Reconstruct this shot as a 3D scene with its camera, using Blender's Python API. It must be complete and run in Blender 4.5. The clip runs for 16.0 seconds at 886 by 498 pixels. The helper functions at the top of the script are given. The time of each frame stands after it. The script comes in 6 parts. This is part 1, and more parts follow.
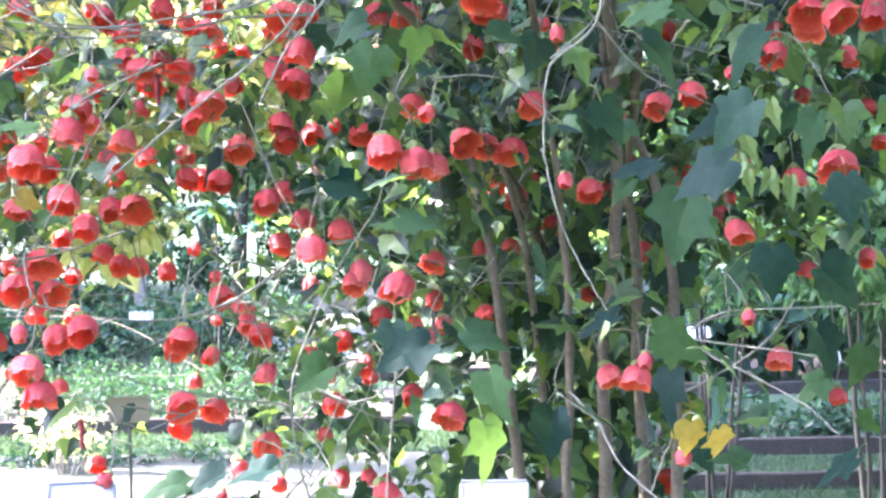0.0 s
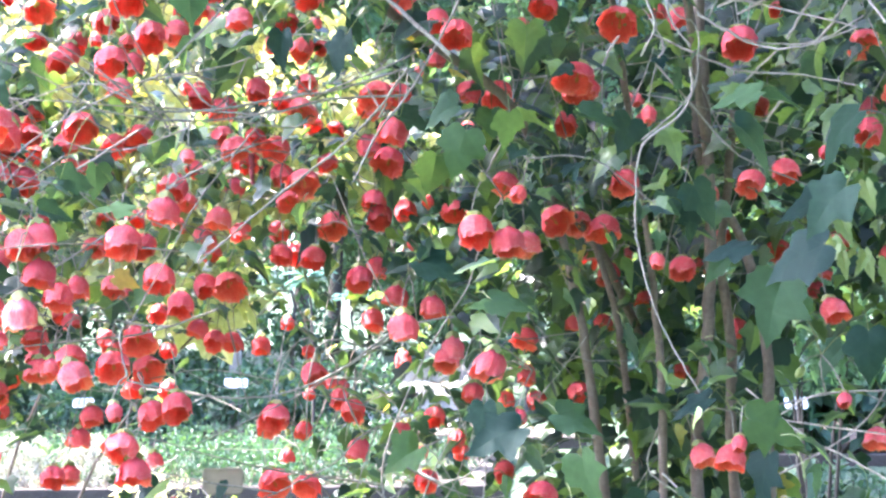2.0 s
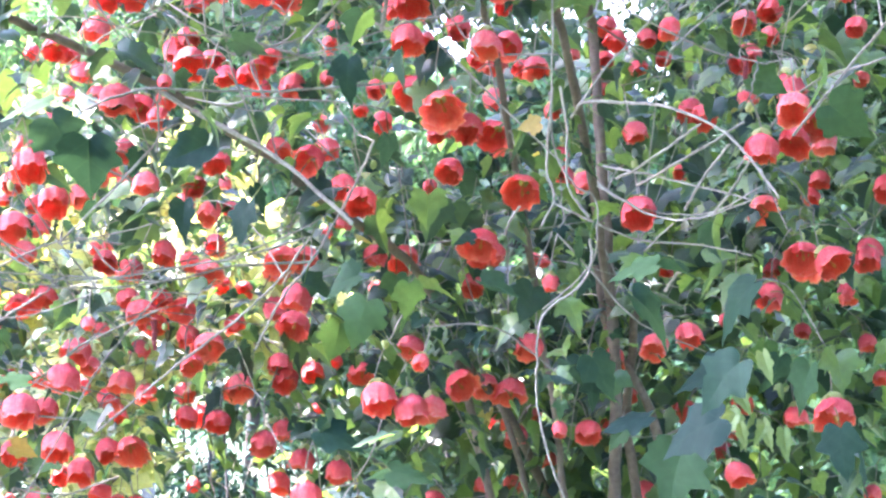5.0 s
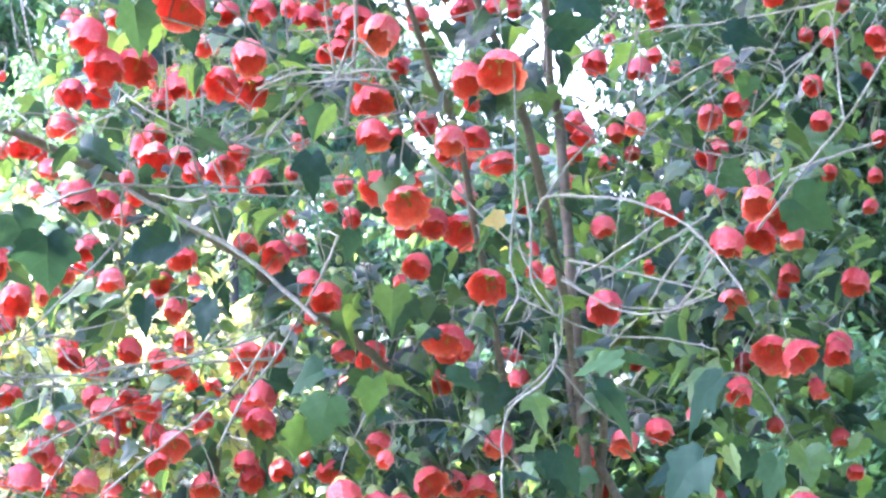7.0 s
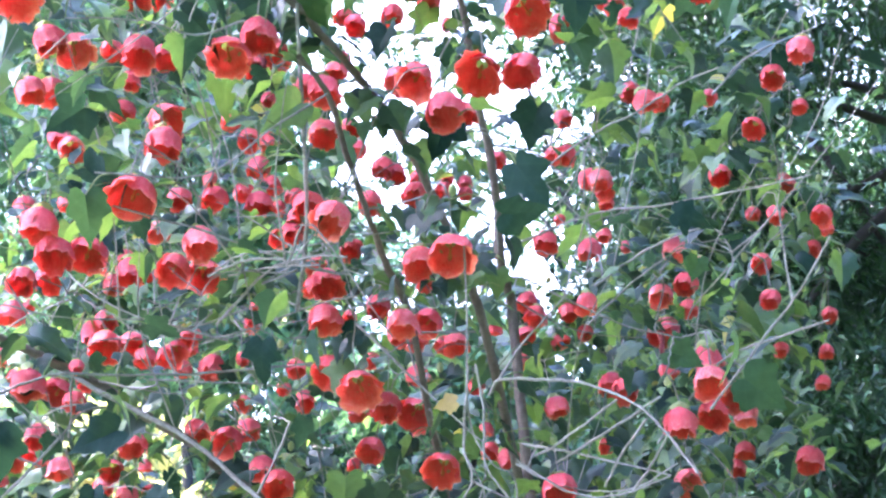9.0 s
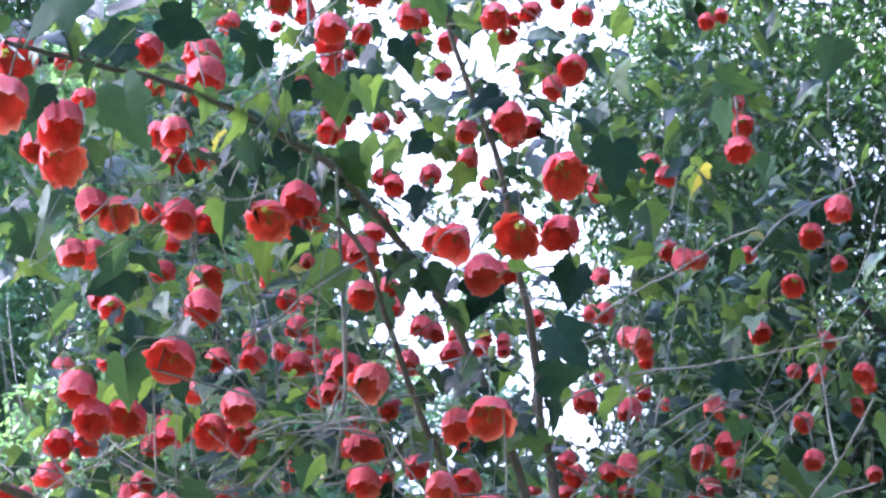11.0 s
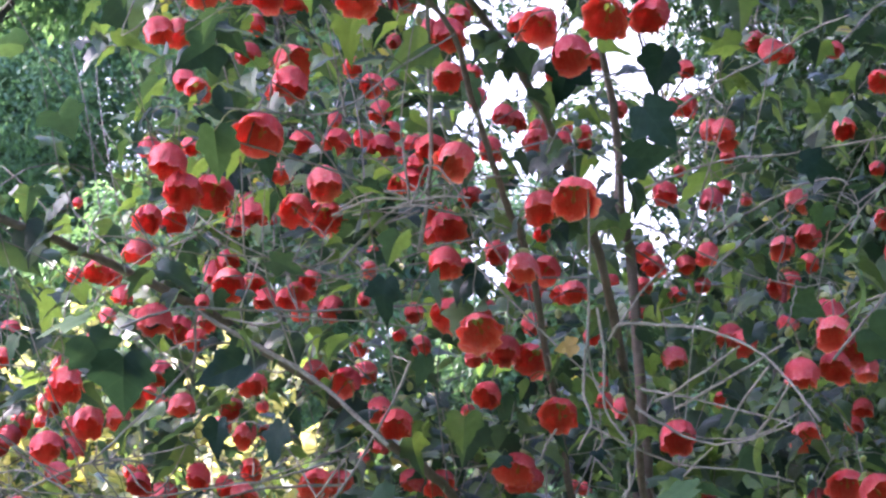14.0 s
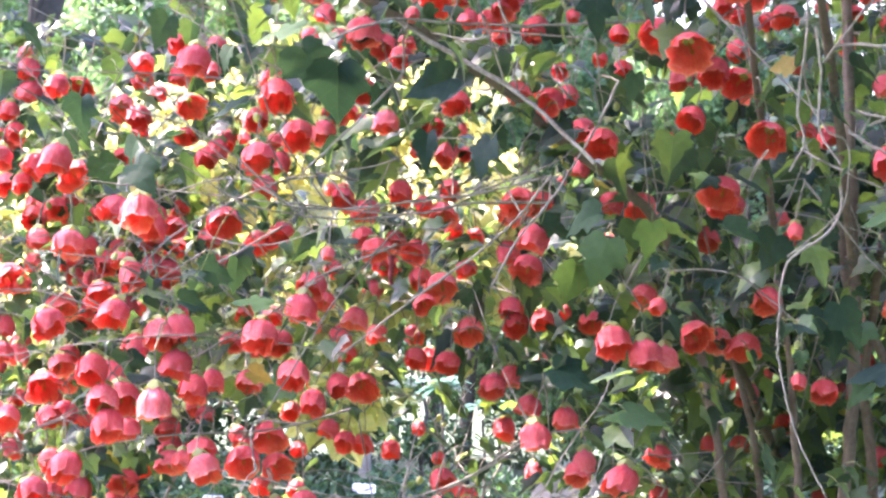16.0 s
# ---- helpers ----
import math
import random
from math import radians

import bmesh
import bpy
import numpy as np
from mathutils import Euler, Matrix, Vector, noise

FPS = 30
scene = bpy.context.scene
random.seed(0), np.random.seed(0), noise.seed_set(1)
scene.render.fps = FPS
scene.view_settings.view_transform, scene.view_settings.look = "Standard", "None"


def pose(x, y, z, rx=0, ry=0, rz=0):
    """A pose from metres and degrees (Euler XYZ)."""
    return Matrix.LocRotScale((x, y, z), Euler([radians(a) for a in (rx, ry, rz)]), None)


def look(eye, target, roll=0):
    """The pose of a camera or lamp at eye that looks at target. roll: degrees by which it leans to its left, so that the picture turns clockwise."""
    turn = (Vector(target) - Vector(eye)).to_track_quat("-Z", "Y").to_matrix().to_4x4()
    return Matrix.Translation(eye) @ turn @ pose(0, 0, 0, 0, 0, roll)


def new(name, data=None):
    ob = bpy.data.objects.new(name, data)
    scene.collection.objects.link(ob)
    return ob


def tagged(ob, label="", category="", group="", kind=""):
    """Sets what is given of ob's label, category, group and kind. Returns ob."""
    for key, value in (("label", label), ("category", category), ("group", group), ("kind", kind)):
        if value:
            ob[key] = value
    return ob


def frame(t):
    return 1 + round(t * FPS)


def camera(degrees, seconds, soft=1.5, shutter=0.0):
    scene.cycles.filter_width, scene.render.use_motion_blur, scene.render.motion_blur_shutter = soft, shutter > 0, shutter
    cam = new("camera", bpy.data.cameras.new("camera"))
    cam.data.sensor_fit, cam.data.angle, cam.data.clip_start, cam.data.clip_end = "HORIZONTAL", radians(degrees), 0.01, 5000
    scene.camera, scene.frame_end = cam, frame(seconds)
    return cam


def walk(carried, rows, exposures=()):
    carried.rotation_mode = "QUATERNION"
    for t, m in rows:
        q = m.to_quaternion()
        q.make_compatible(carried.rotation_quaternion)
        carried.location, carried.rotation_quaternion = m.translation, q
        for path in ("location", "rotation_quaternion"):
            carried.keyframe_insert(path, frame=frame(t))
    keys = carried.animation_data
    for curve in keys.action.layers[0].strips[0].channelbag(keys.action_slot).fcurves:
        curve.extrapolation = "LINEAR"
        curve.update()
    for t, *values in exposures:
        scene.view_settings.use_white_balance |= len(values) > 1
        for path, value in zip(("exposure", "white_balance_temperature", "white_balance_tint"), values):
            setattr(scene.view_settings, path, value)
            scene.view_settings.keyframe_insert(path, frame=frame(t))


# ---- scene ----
cam = camera(30.0, 16.0, soft=2.5)
PATH = [
    (0.0, look((0.000, 0.000, 1.550), (0.001, 2.998, 1.446), -0.88)),
    (0.5, look((0.014, 0.001, 1.551), (0.009, 3.000, 1.458), -1.06)),
    (1.0, look((0.004, 0.001, 1.559), (-0.078, 3.000, 1.499), -1.33)),
    (1.5, look((-0.004, 0.002, 1.556), (-0.140, 2.999, 1.524), -1.12)),
    (2.0, look((0.004, -0.002, 1.573), (-0.163, 2.993, 1.590), -0.84)),
    (2.5, look((0.010, -0.009, 1.576), (-0.185, 2.983, 1.676), -0.77)),
    (3.0, look((0.021, -0.014, 1.581), (-0.142, 2.978, 1.736), -0.69)),
    (3.5, look((0.027, -0.009, 1.592), (-0.119, 2.983, 1.770), -0.84)),
    (4.0, look((0.022, -0.023, 1.604), (-0.143, 2.964, 1.838), -0.94)),
    (4.2, look((0.022, -0.017, 1.609), (-0.108, 2.970, 1.855), -0.94)),
    (6.3, look((0.054, 0.008, 1.604), (0.070, 2.985, 1.978), -0.91)),
    (6.5, look((0.051, 0.013, 1.597), (0.064, 2.986, 1.998), -0.92)),
    (7.0, look((0.057, 0.010, 1.609), (0.076, 2.976, 2.057), -1.28)),
    (7.5, look((0.058, 0.022, 1.611), (0.082, 2.979, 2.120), -1.97)),
    (8.0, look((0.045, 0.008, 1.614), (0.124, 2.943, 2.231), -2.05)),
    (8.5, look((0.060, 0.011, 1.622), (0.147, 2.929, 2.313), -1.97)),
    (9.0, look((0.063, 0.009, 1.620), (0.171, 2.910, 2.379), -2.37)),
    (9.5, look((0.053, 0.003, 1.628), (0.186, 2.885, 2.449), -2.11)),
    (10.0, look((0.063, 0.009, 1.634), (0.183, 2.872, 2.522), -2.07)),
    (10.2, look((0.067, 0.004, 1.638), (0.174, 2.859, 2.555), -2.02)),
    (12.3, look((0.052, 0.020, 1.624), (0.046, 2.809, 2.730), -2.62)),
    (12.5, look((0.056, 0.017, 1.620), (0.059, 2.816, 2.702), -2.72)),
    (13.0, look((0.049, 0.021, 1.617), (0.070, 2.852, 2.611), -2.26)),
    (13.5, look((0.042, 0.015, 1.603), (0.033, 2.899, 2.427), -0.84)),
    (14.0, look((0.041, 0.011, 1.596), (-0.049, 2.929, 2.286), -0.28)),
    (14.5, look((0.027, 0.008, 1.585), (-0.095, 2.946, 2.180), 0.23)),
    (15.0, look((0.021, 0.017, 1.574), (-0.153, 2.979, 2.020), 0.84)),
    (15.5, look((0.036, 0.013, 1.564), (-0.245, 2.981, 1.895), 1.42)),
    (16.0, look((0.001, 0.019, 1.563), (-0.414, 2.982, 1.782), 1.98)),
]
walk(cam, PATH, exposures=((0.0, 4.22, 5400, 22), (4.2, 4.5, 5400, 27), (7.0, 4.55, 5150, 26), (9.0, 4.14, 5030, 26), (10.2, 3.8, 5020, 27), (12.5, 2.74, 5180, 31), (13.0, 2.8, 5200, 32), (13.5, 2.82, 5300, 33), (14.0, 3.12, 5500, 34), (14.5, 3.45, 5650, 35), (16.0, 3.9, 5900, 36)))


# ---- sky, sun ----
SUN_AZ, SUN_EL = -75.0, 45.0
world = bpy.data.worlds.new("sky")
scene.world = world
world.use_nodes = True
wn = world.node_tree
bg = wn.nodes["Background"]
sky = wn.nodes.new("ShaderNodeTexSky")
sky.sky_type = 'NISHITA'
sky.sun_disc = False
sky.sun_elevation, sky.sun_rotation = radians(SUN_EL), radians(SUN_AZ)
sky.air_density, sky.dust_density = 1.0, 3.5
wn.links.new(sky.outputs[0], bg.inputs[0])
bg.inputs[1].default_value = 0.15
sun = bpy.data.lights.new("sun", 'SUN')
sun.energy, sun.angle, sun.color = 4.4, radians(0.6), (1.0, 0.88, 0.68)
sun_ob = new("sun", sun)
sun_dir = Vector((math.sin(radians(SUN_AZ)) * math.cos(radians(SUN_EL)), math.cos(radians(SUN_AZ)) * math.cos(radians(SUN_EL)), math.sin(radians(SUN_EL))))
sun_ob.matrix_world = look(sun_dir * 40, (0, 0, 0))


# ---- materials ----
def base_material(name):
    m = bpy.data.materials.new(name)
    m.use_nodes = True
    nt = m.node_tree
    return m, nt, nt.nodes["Principled BSDF"], nt.nodes["Material Output"]


def node(nt, kind, **vals):
    n = nt.nodes.new(kind)
    for k, v in vals.items():
        n.inputs[k].default_value = v
    return n


def ramp(nt, fac, stops):
    r = nt.nodes.new("ShaderNodeValToRGB")
    while len(r.color_ramp.elements) < len(stops):
        r.color_ramp.elements.new(0.5)
    for e, (p, c) in zip(r.color_ramp.elements, stops):
        e.position, e.color = p, (*c, 1)
    nt.links.new(fac, r.inputs[0])
    return r.outputs[0]


def noise_tex(nt, scale, detail=4.0, coord="Object"):
    tc = nt.nodes.new("ShaderNodeTexCoord")
    n = node(nt, "ShaderNodeTexNoise", Scale=scale, Detail=detail)
    nt.links.new(tc.outputs[coord], n.inputs["Vector"])
    return n.outputs["Fac"]


def mixed(nt, fac, a, b, mode='MIX'):
    n = nt.nodes.new("ShaderNodeMix")
    n.data_type, n.blend_type = 'RGBA', mode
    for sock, val in ((n.inputs[0], fac), (n.inputs[6], a), (n.inputs[7], b)):
        if isinstance(val, bpy.types.NodeSocket):
            nt.links.new(val, sock)
        else:
            sock.default_value = val if not isinstance(val, tuple) else (*val, 1)
    return n.outputs[2]


def bump(nt, bsdf, height, strength, dist):
    b = node(nt, "ShaderNodeBump", Strength=strength, Distance=dist)
    nt.links.new(height, b.inputs["Height"])
    nt.links.new(b.outputs[0], bsdf.inputs["Normal"])


def add_translucent(nt, bsdf, out, colour, amount):
    tr = nt.nodes.new("ShaderNodeBsdfTranslucent")
    nt.links.new(colour, tr.inputs["Color"])
    mx = nt.nodes.new("ShaderNodeMixShader")
    mx.inputs[0].default_value = amount
    nt.links.new(bsdf.outputs[0], mx.inputs[1])
    nt.links.new(tr.outputs[0], mx.inputs[2])
    nt.links.new(mx.outputs[0], out.inputs[0])


def leaf_material(name, dark, mid, light, island, gloss=0.43, glow=0.35, veins=True, yellow=0.0, shine=0.45, warm=(1.9, 1.75, 0.65)):
    """A leaf: hue differs from leaf to leaf, veins run from the stalk, sunlight comes through."""
    m, nt, bsdf, out = base_material(name)
    if island:
        rnd = nt.nodes.new("ShaderNodeNewGeometry").outputs["Random Per Island"]
    else:
        rnd = nt.nodes.new("ShaderNodeObjectInfo").outputs["Random"]
    stops = [(0.0, dark), (0.42, mid), (0.97 if yellow else 1.0, light)]
    if yellow:
        stops += [(1.0 - yellow, (0.30, 0.27, 0.08))]
        stops[2] = (1.0 - yellow - 0.004, light)
    col = ramp(nt, rnd, stops)
    uv = nt.nodes.new("ShaderNodeUVMap")
    uv.uv_map = "leaf"
    blot = node(nt, "ShaderNodeTexNoise", Scale=5.0, Detail=3.0)
    nt.links.new(uv.outputs[0], blot.inputs["Vector"])
    shade = ramp(nt, blot.outputs["Fac"], [(0.3, (0.84, 0.85, 0.82)), (0.7, (1.08, 1.07, 1.04))])
    col = mixed(nt, 1.0, col, shade, 'MULTIPLY')
    if veins:
        sep = nt.nodes.new("ShaderNodeSeparateXYZ")
        nt.links.new(uv.outputs[0], sep.inputs[0])
        ab = nt.nodes.new("ShaderNodeMath")
        ab.operation = 'ABSOLUTE'
        nt.links.new(sep.outputs[0], ab.inputs[0])
        slope = nt.nodes.new("ShaderNodeMath")
        slope.operation = 'MULTIPLY_ADD'
        nt.links.new(ab.outputs[0], slope.inputs[0])
        slope.inputs[1].default_value = -0.8
        nt.links.new(sep.outputs[1], slope.inputs[2])
        wave = nt.nodes.new("ShaderNodeMath")
        wave.operation = 'PINGPONG'
        nt.links.new(slope.outputs[0], wave.inputs[0])
        wave.inputs[1].default_value = 0.16
        mn = nt.nodes.new("ShaderNodeMath")
        mn.operation = 'MINIMUM'
        nt.links.new(wave.outputs[0], mn.inputs[0])
        nt.links.new(ab.outputs[0], mn.inputs[1])
        line = ramp(nt, mn.outputs[0], [(0.0, (1, 1, 1)), (0.022, (0, 0, 0))])
        col = mixed(nt, line, col, mixed(nt, 0.012, col, (0.30, 0.42, 0.20)))
        bump(nt, bsdf, blot.outputs["Fac"], 0.22, 0.008)
    nt.links.new(col, bsdf.inputs["Base Color"])
    bsdf.inputs["Roughness"].default_value = gloss
    bsdf.inputs["Specular IOR Level"].default_value = shine
    through_col = mixed(nt, 1.0, col, warm, 'MULTIPLY')
    add_translucent(nt, bsdf, out, through_col, glow)
    return m


def petal_material(name, pale, deep, glow):
    m, nt, bsdf, out = base_material(name)
    uv = nt.nodes.new("ShaderNodeUVMap")
    uv.uv_map = "petal"
    mp = node(nt, "ShaderNodeMapping", Scale=(16.0, 1.6, 1.0))
    nt.links.new(uv.outputs[0], mp.inputs[0])
    vein = node(nt, "ShaderNodeTexNoise", Scale=3.0, Detail=3.0, Distortion=0.4)
    nt.links.new(mp.outputs[0], vein.inputs["Vector"])
    col = ramp(nt, vein.outputs["Fac"], [(0.32, deep), (0.66, pale)])
    rnd = nt.nodes.new("ShaderNodeObjectInfo").outputs["Random"]
    tint = ramp(nt, rnd, [(0.0, (0.88, 0.8, 0.9)), (0.6, (1.0, 1.0, 1.0)), (1.0, (1.05, 1.5, 1.5))])
    col = mixed(nt, 1.0, col, tint, 'MULTIPLY')
    sep = nt.nodes.new("ShaderNodeSeparateXYZ")
    nt.links.new(uv.outputs[0], sep.inputs[0])
    col = mixed(nt, 1.0, col, ramp(nt, sep.outputs[1], [(0.05, (0.88, 0.75, 0.95)), (0.6, (1.0, 1.0, 1.0)), (0.90, (1.02, 1.12, 1.1)), (1.0, (1.06, 1.9, 1.75))]), 'MULTIPLY')
    nt.links.new(col, bsdf.inputs["Base Color"])
    bsdf.inputs["Roughness"].default_value = 0.55
    bsdf.inputs["Specular IOR Level"].default_value = 0.35
    bump(nt, bsdf, vein.outputs["Fac"], 0.5, 0.005)
    add_translucent(nt, bsdf, out, col, glow)
    return m


def bark_material(name, a, b, scale, rough=0.85):
    m, nt, bsdf, out = base_material(name)
    f1, f2 = noise_tex(nt, scale), noise_tex(nt, scale * 7)
    col = mixed(nt, 0.45, ramp(nt, f1, [(0.3, a), (0.7, b)]), ramp(nt, f2, [(0.35, a), (0.65, b)]))
    nt.links.new(col, bsdf.inputs["Base Color"])
    bsdf.inputs["Roughness"].default_value = rough
    bump(nt, bsdf, f2, 0.6, 0.004)
    return m


def ground_material(name, stops, scale, rough=0.95, depth=0.03):
    m, nt, bsdf, out = base_material(name)
    f1, f2 = noise_tex(nt, scale), noise_tex(nt, scale * 23, 6.0)
    col = mixed(nt, 0.5, ramp(nt, f1, stops), ramp(nt, f2, stops))
    nt.links.new(col, bsdf.inputs["Base Color"])
    bsdf.inputs["Roughness"].default_value = rough
    bump(nt, bsdf, f2, 0.8, depth)
    return m


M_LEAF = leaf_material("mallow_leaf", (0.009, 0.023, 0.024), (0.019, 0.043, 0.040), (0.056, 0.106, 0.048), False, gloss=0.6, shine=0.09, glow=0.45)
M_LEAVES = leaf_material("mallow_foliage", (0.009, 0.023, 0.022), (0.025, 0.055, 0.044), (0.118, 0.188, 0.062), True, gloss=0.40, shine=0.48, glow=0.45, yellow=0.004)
M_YELLOW = leaf_material("yellowed_leaf", (0.24, 0.17, 0.05), (0.28, 0.20, 0.06), (0.31, 0.25, 0.08), False, shine=0.25)
M_PETAL = petal_material("petal_outside", (0.95, 0.255, 0.262), (0.86, 0.072, 0.096), 0.46)
M_THROAT = petal_material("petal_inside", (0.93, 0.25, 0.13), (0.85, 0.085, 0.055), 0.44)
M_CALYX = leaf_material("calyx_green", (0.20, 0.24, 0.09), (0.27, 0.31, 0.13), (0.33, 0.35, 0.18), True, veins=False, gloss=0.7, glow=0.3)
M_STAMEN = bark_material("pollen_yellow", (0.45, 0.14, 0.03), (0.62, 0.30, 0.06), 60)
M_WILT = bark_material("withered_petal", (0.10, 0.012, 0.018), (0.28, 0.035, 0.045), 90)
M_STEM = bark_material("shrub_bark", (0.085, 0.058, 0.046), (0.18, 0.135, 0.105), 14)
M_TWIG = bark_material("twig_bark", (0.10, 0.085, 0.07), (0.30, 0.275, 0.24), 25)
M_BARK = bark_material("tree_bark", (0.02, 0.017, 0.014), (0.055, 0.046, 0.038), 3)
M_CROWN = leaf_material("tree_leaves", (0.070, 0.135, 0.098), (0.098, 0.180, 0.115), (0.135, 0.235, 0.125), True, veins=False, gloss=0.5, glow=0.45, warm=(1.6, 1.65, 0.85))
M_DARK = leaf_material("evergreen_leaves", (0.012, 0.034, 0.017), (0.020, 0.055, 0.023), (0.046, 0.105, 0.034), True, veins=False, gloss=0.42, glow=0.22)
# cream foliage; on the bushes this paleness also carries sunlit glare
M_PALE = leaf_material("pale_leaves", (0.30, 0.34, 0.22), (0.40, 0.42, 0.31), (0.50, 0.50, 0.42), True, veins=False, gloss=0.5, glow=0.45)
M_BED = leaf_material("bed_leaves", (0.018, 0.052, 0.037), (0.029, 0.076, 0.049), (0.055, 0.115, 0.062), True, veins=False, gloss=0.5, glow=0.35)
M_SILVER = leaf_material("silver_leaves", (0.15, 0.17, 0.18), (0.24, 0.26, 0.28), (0.38, 0.39, 0.42), True, veins=False, gloss=0.8, glow=0.2)
M_TEAL = leaf_material("blue_green_leaves", (0.07, 0.15, 0.15), (0.09, 0.18, 0.175), (0.12, 0.22, 0.20), False, veins=False, gloss=0.5, glow=0.3, warm=(1.3, 1.4, 1.1))
M_GRASS = ground_material("lawn", [(0.3, (0.018, 0.038, 0.016)), (0.5, (0.030, 0.058, 0.024)), (0.75, (0.060, 0.088, 0.042))], 1.3)
M_SOIL = ground_material("soil", [(0.3, (0.035, 0.026, 0.019)), (0.7, (0.10, 0.078, 0.058))], 3.0)
M_PATH = ground_material("gravel", [(0.3, (0.17, 0.165, 0.14)), (0.7, (0.32, 0.31, 0.28))], 5.0)
M_BOARD = bark_material("edging_timber", (0.018, 0.014, 0.012), (0.05, 0.04, 0.033), 9)


def plain_material(name, colour, rough=0.6):
    m, nt, bsdf, out = base_material(name)
    f = noise_tex(nt, 30.0)
    col = ramp(nt, f, [(0.3, tuple(c * 0.85 for c in colour)), (0.7, colour)])
    nt.links.new(col, bsdf.inputs["Base Color"])
    bsdf.inputs["Roughness"].default_value = rough
    return m


M_LABEL = plain_material("label_white", (0.48, 0.48, 0.52), 0.45)
M_TAN = plain_material("label_tan", (0.20, 0.165, 0.11), 0.6)
M_STALK = leaf_material("leaf_stalk_green", (0.06, 0.10, 0.03), (0.10, 0.14, 0.05), (0.16, 0.17, 0.08), True, veins=False, gloss=0.6)
M_BLADE = leaf_material("grass_blade", (0.028, 0.058, 0.038), (0.040, 0.075, 0.050), (0.060, 0.092, 0.062), True, veins=False, gloss=0.6)
M_CLOUD, nt, bsdf, out = base_material("cloud_haze")
glow = nt.nodes.new("ShaderNodeEmission")
nt.links.new(ramp(nt, noise_tex(nt, 0.012), [(0.3, (0.80, 0.86, 0.95)), (0.7, (1.0, 1.0, 1.0))]), glow.inputs[0])
glow.inputs[1].default_value = 0.40
nt.links.new(glow.outputs[0], out.inputs[0])
M_STRAW = ground_material("pale_gravel", [(0.35, (0.03, 0.035, 0.022)), (0.65, (0.11, 0.105, 0.085))], 4.0)
M_CREAM = plain_material("label_cream", (0.42, 0.38, 0.36), 0.5)
M_RIM = plain_material("label_rim", (0.20, 0.20, 0.27), 0.5)
M_YOUNG = leaf_material("young_leaf_green", (0.10, 0.15, 0.07), (0.14, 0.19, 0.09), (0.18, 0.23, 0.12), False, veins=False, gloss=0.65, shine=0.2, glow=0.3)
M_INK = plain_material("label_ink", (0.06, 0.06, 0.06), 0.5)
M_STAKE = plain_material("stake_metal", (0.04, 0.04, 0.04), 0.5)


# ---- mesh helpers ----
def part(name, me, parent, label="", kind=""):
    ob = new(name, me)
    ob.parent = parent
    return tagged(ob, label=label, kind=kind)


def holder(name, at=(0, 0, 0)):
    ob = new(name)
    ob.location = at
    return ob


class Cloud:
    """Collects many copies of small meshes into one mesh."""
    def __init__(self):
        self.v, self.f, self.u, self.m, self.n = [], [], [], [], 0

    def add(self, verts, faces, uvs, matrix, mats=None):
        a = np.asarray(matrix)
        self.v.append(verts @ a[:3, :3].T + a[:3, 3])
        self.f.append(faces + self.n)
        self.u.append(uvs)
        self.m.append(mats if mats is not None else np.zeros(len(faces), dtype=np.int32))
        self.n += len(verts)

    def mesh(self, name, mats, uvname="leaf"):
        return quick_mesh(name, np.concatenate(self.v), np.concatenate(self.f), np.concatenate(self.u), mats, uvname, np.concatenate(self.m))


def quick_mesh(name, v, f, u, mats, uvname="leaf", idx=None, smooth=True):
    """One mesh from arrays; all faces have as many corners as f has columns."""
    me = bpy.data.meshes.new(name)
    k = f.shape[1]
    me.vertices.add(len(v))
    me.vertices.foreach_set("co", np.asarray(v, dtype=np.float32).ravel())
    me.loops.add(len(f) * k)
    me.loops.foreach_set("vertex_index", np.asarray(f, dtype=np.int32).ravel())
    me.polygons.add(len(f))
    me.polygons.foreach_set("loop_start", np.arange(len(f), dtype=np.int32) * k)
    for m in mats:
        me.materials.append(m)
    if idx is not None:
        me.polygons.foreach_set("material_index", np.asarray(idx, dtype=np.int32))
    layer = me.uv_layers.new(name=uvname)
    layer.data.foreach_set("uv", np.asarray(u, dtype=np.float32)[np.asarray(f).ravel()].ravel())
    me.polygons.foreach_set("use_smooth", np.full(len(f), smooth))
    me.update(calc_edges=True)
    me.validate()
    return me


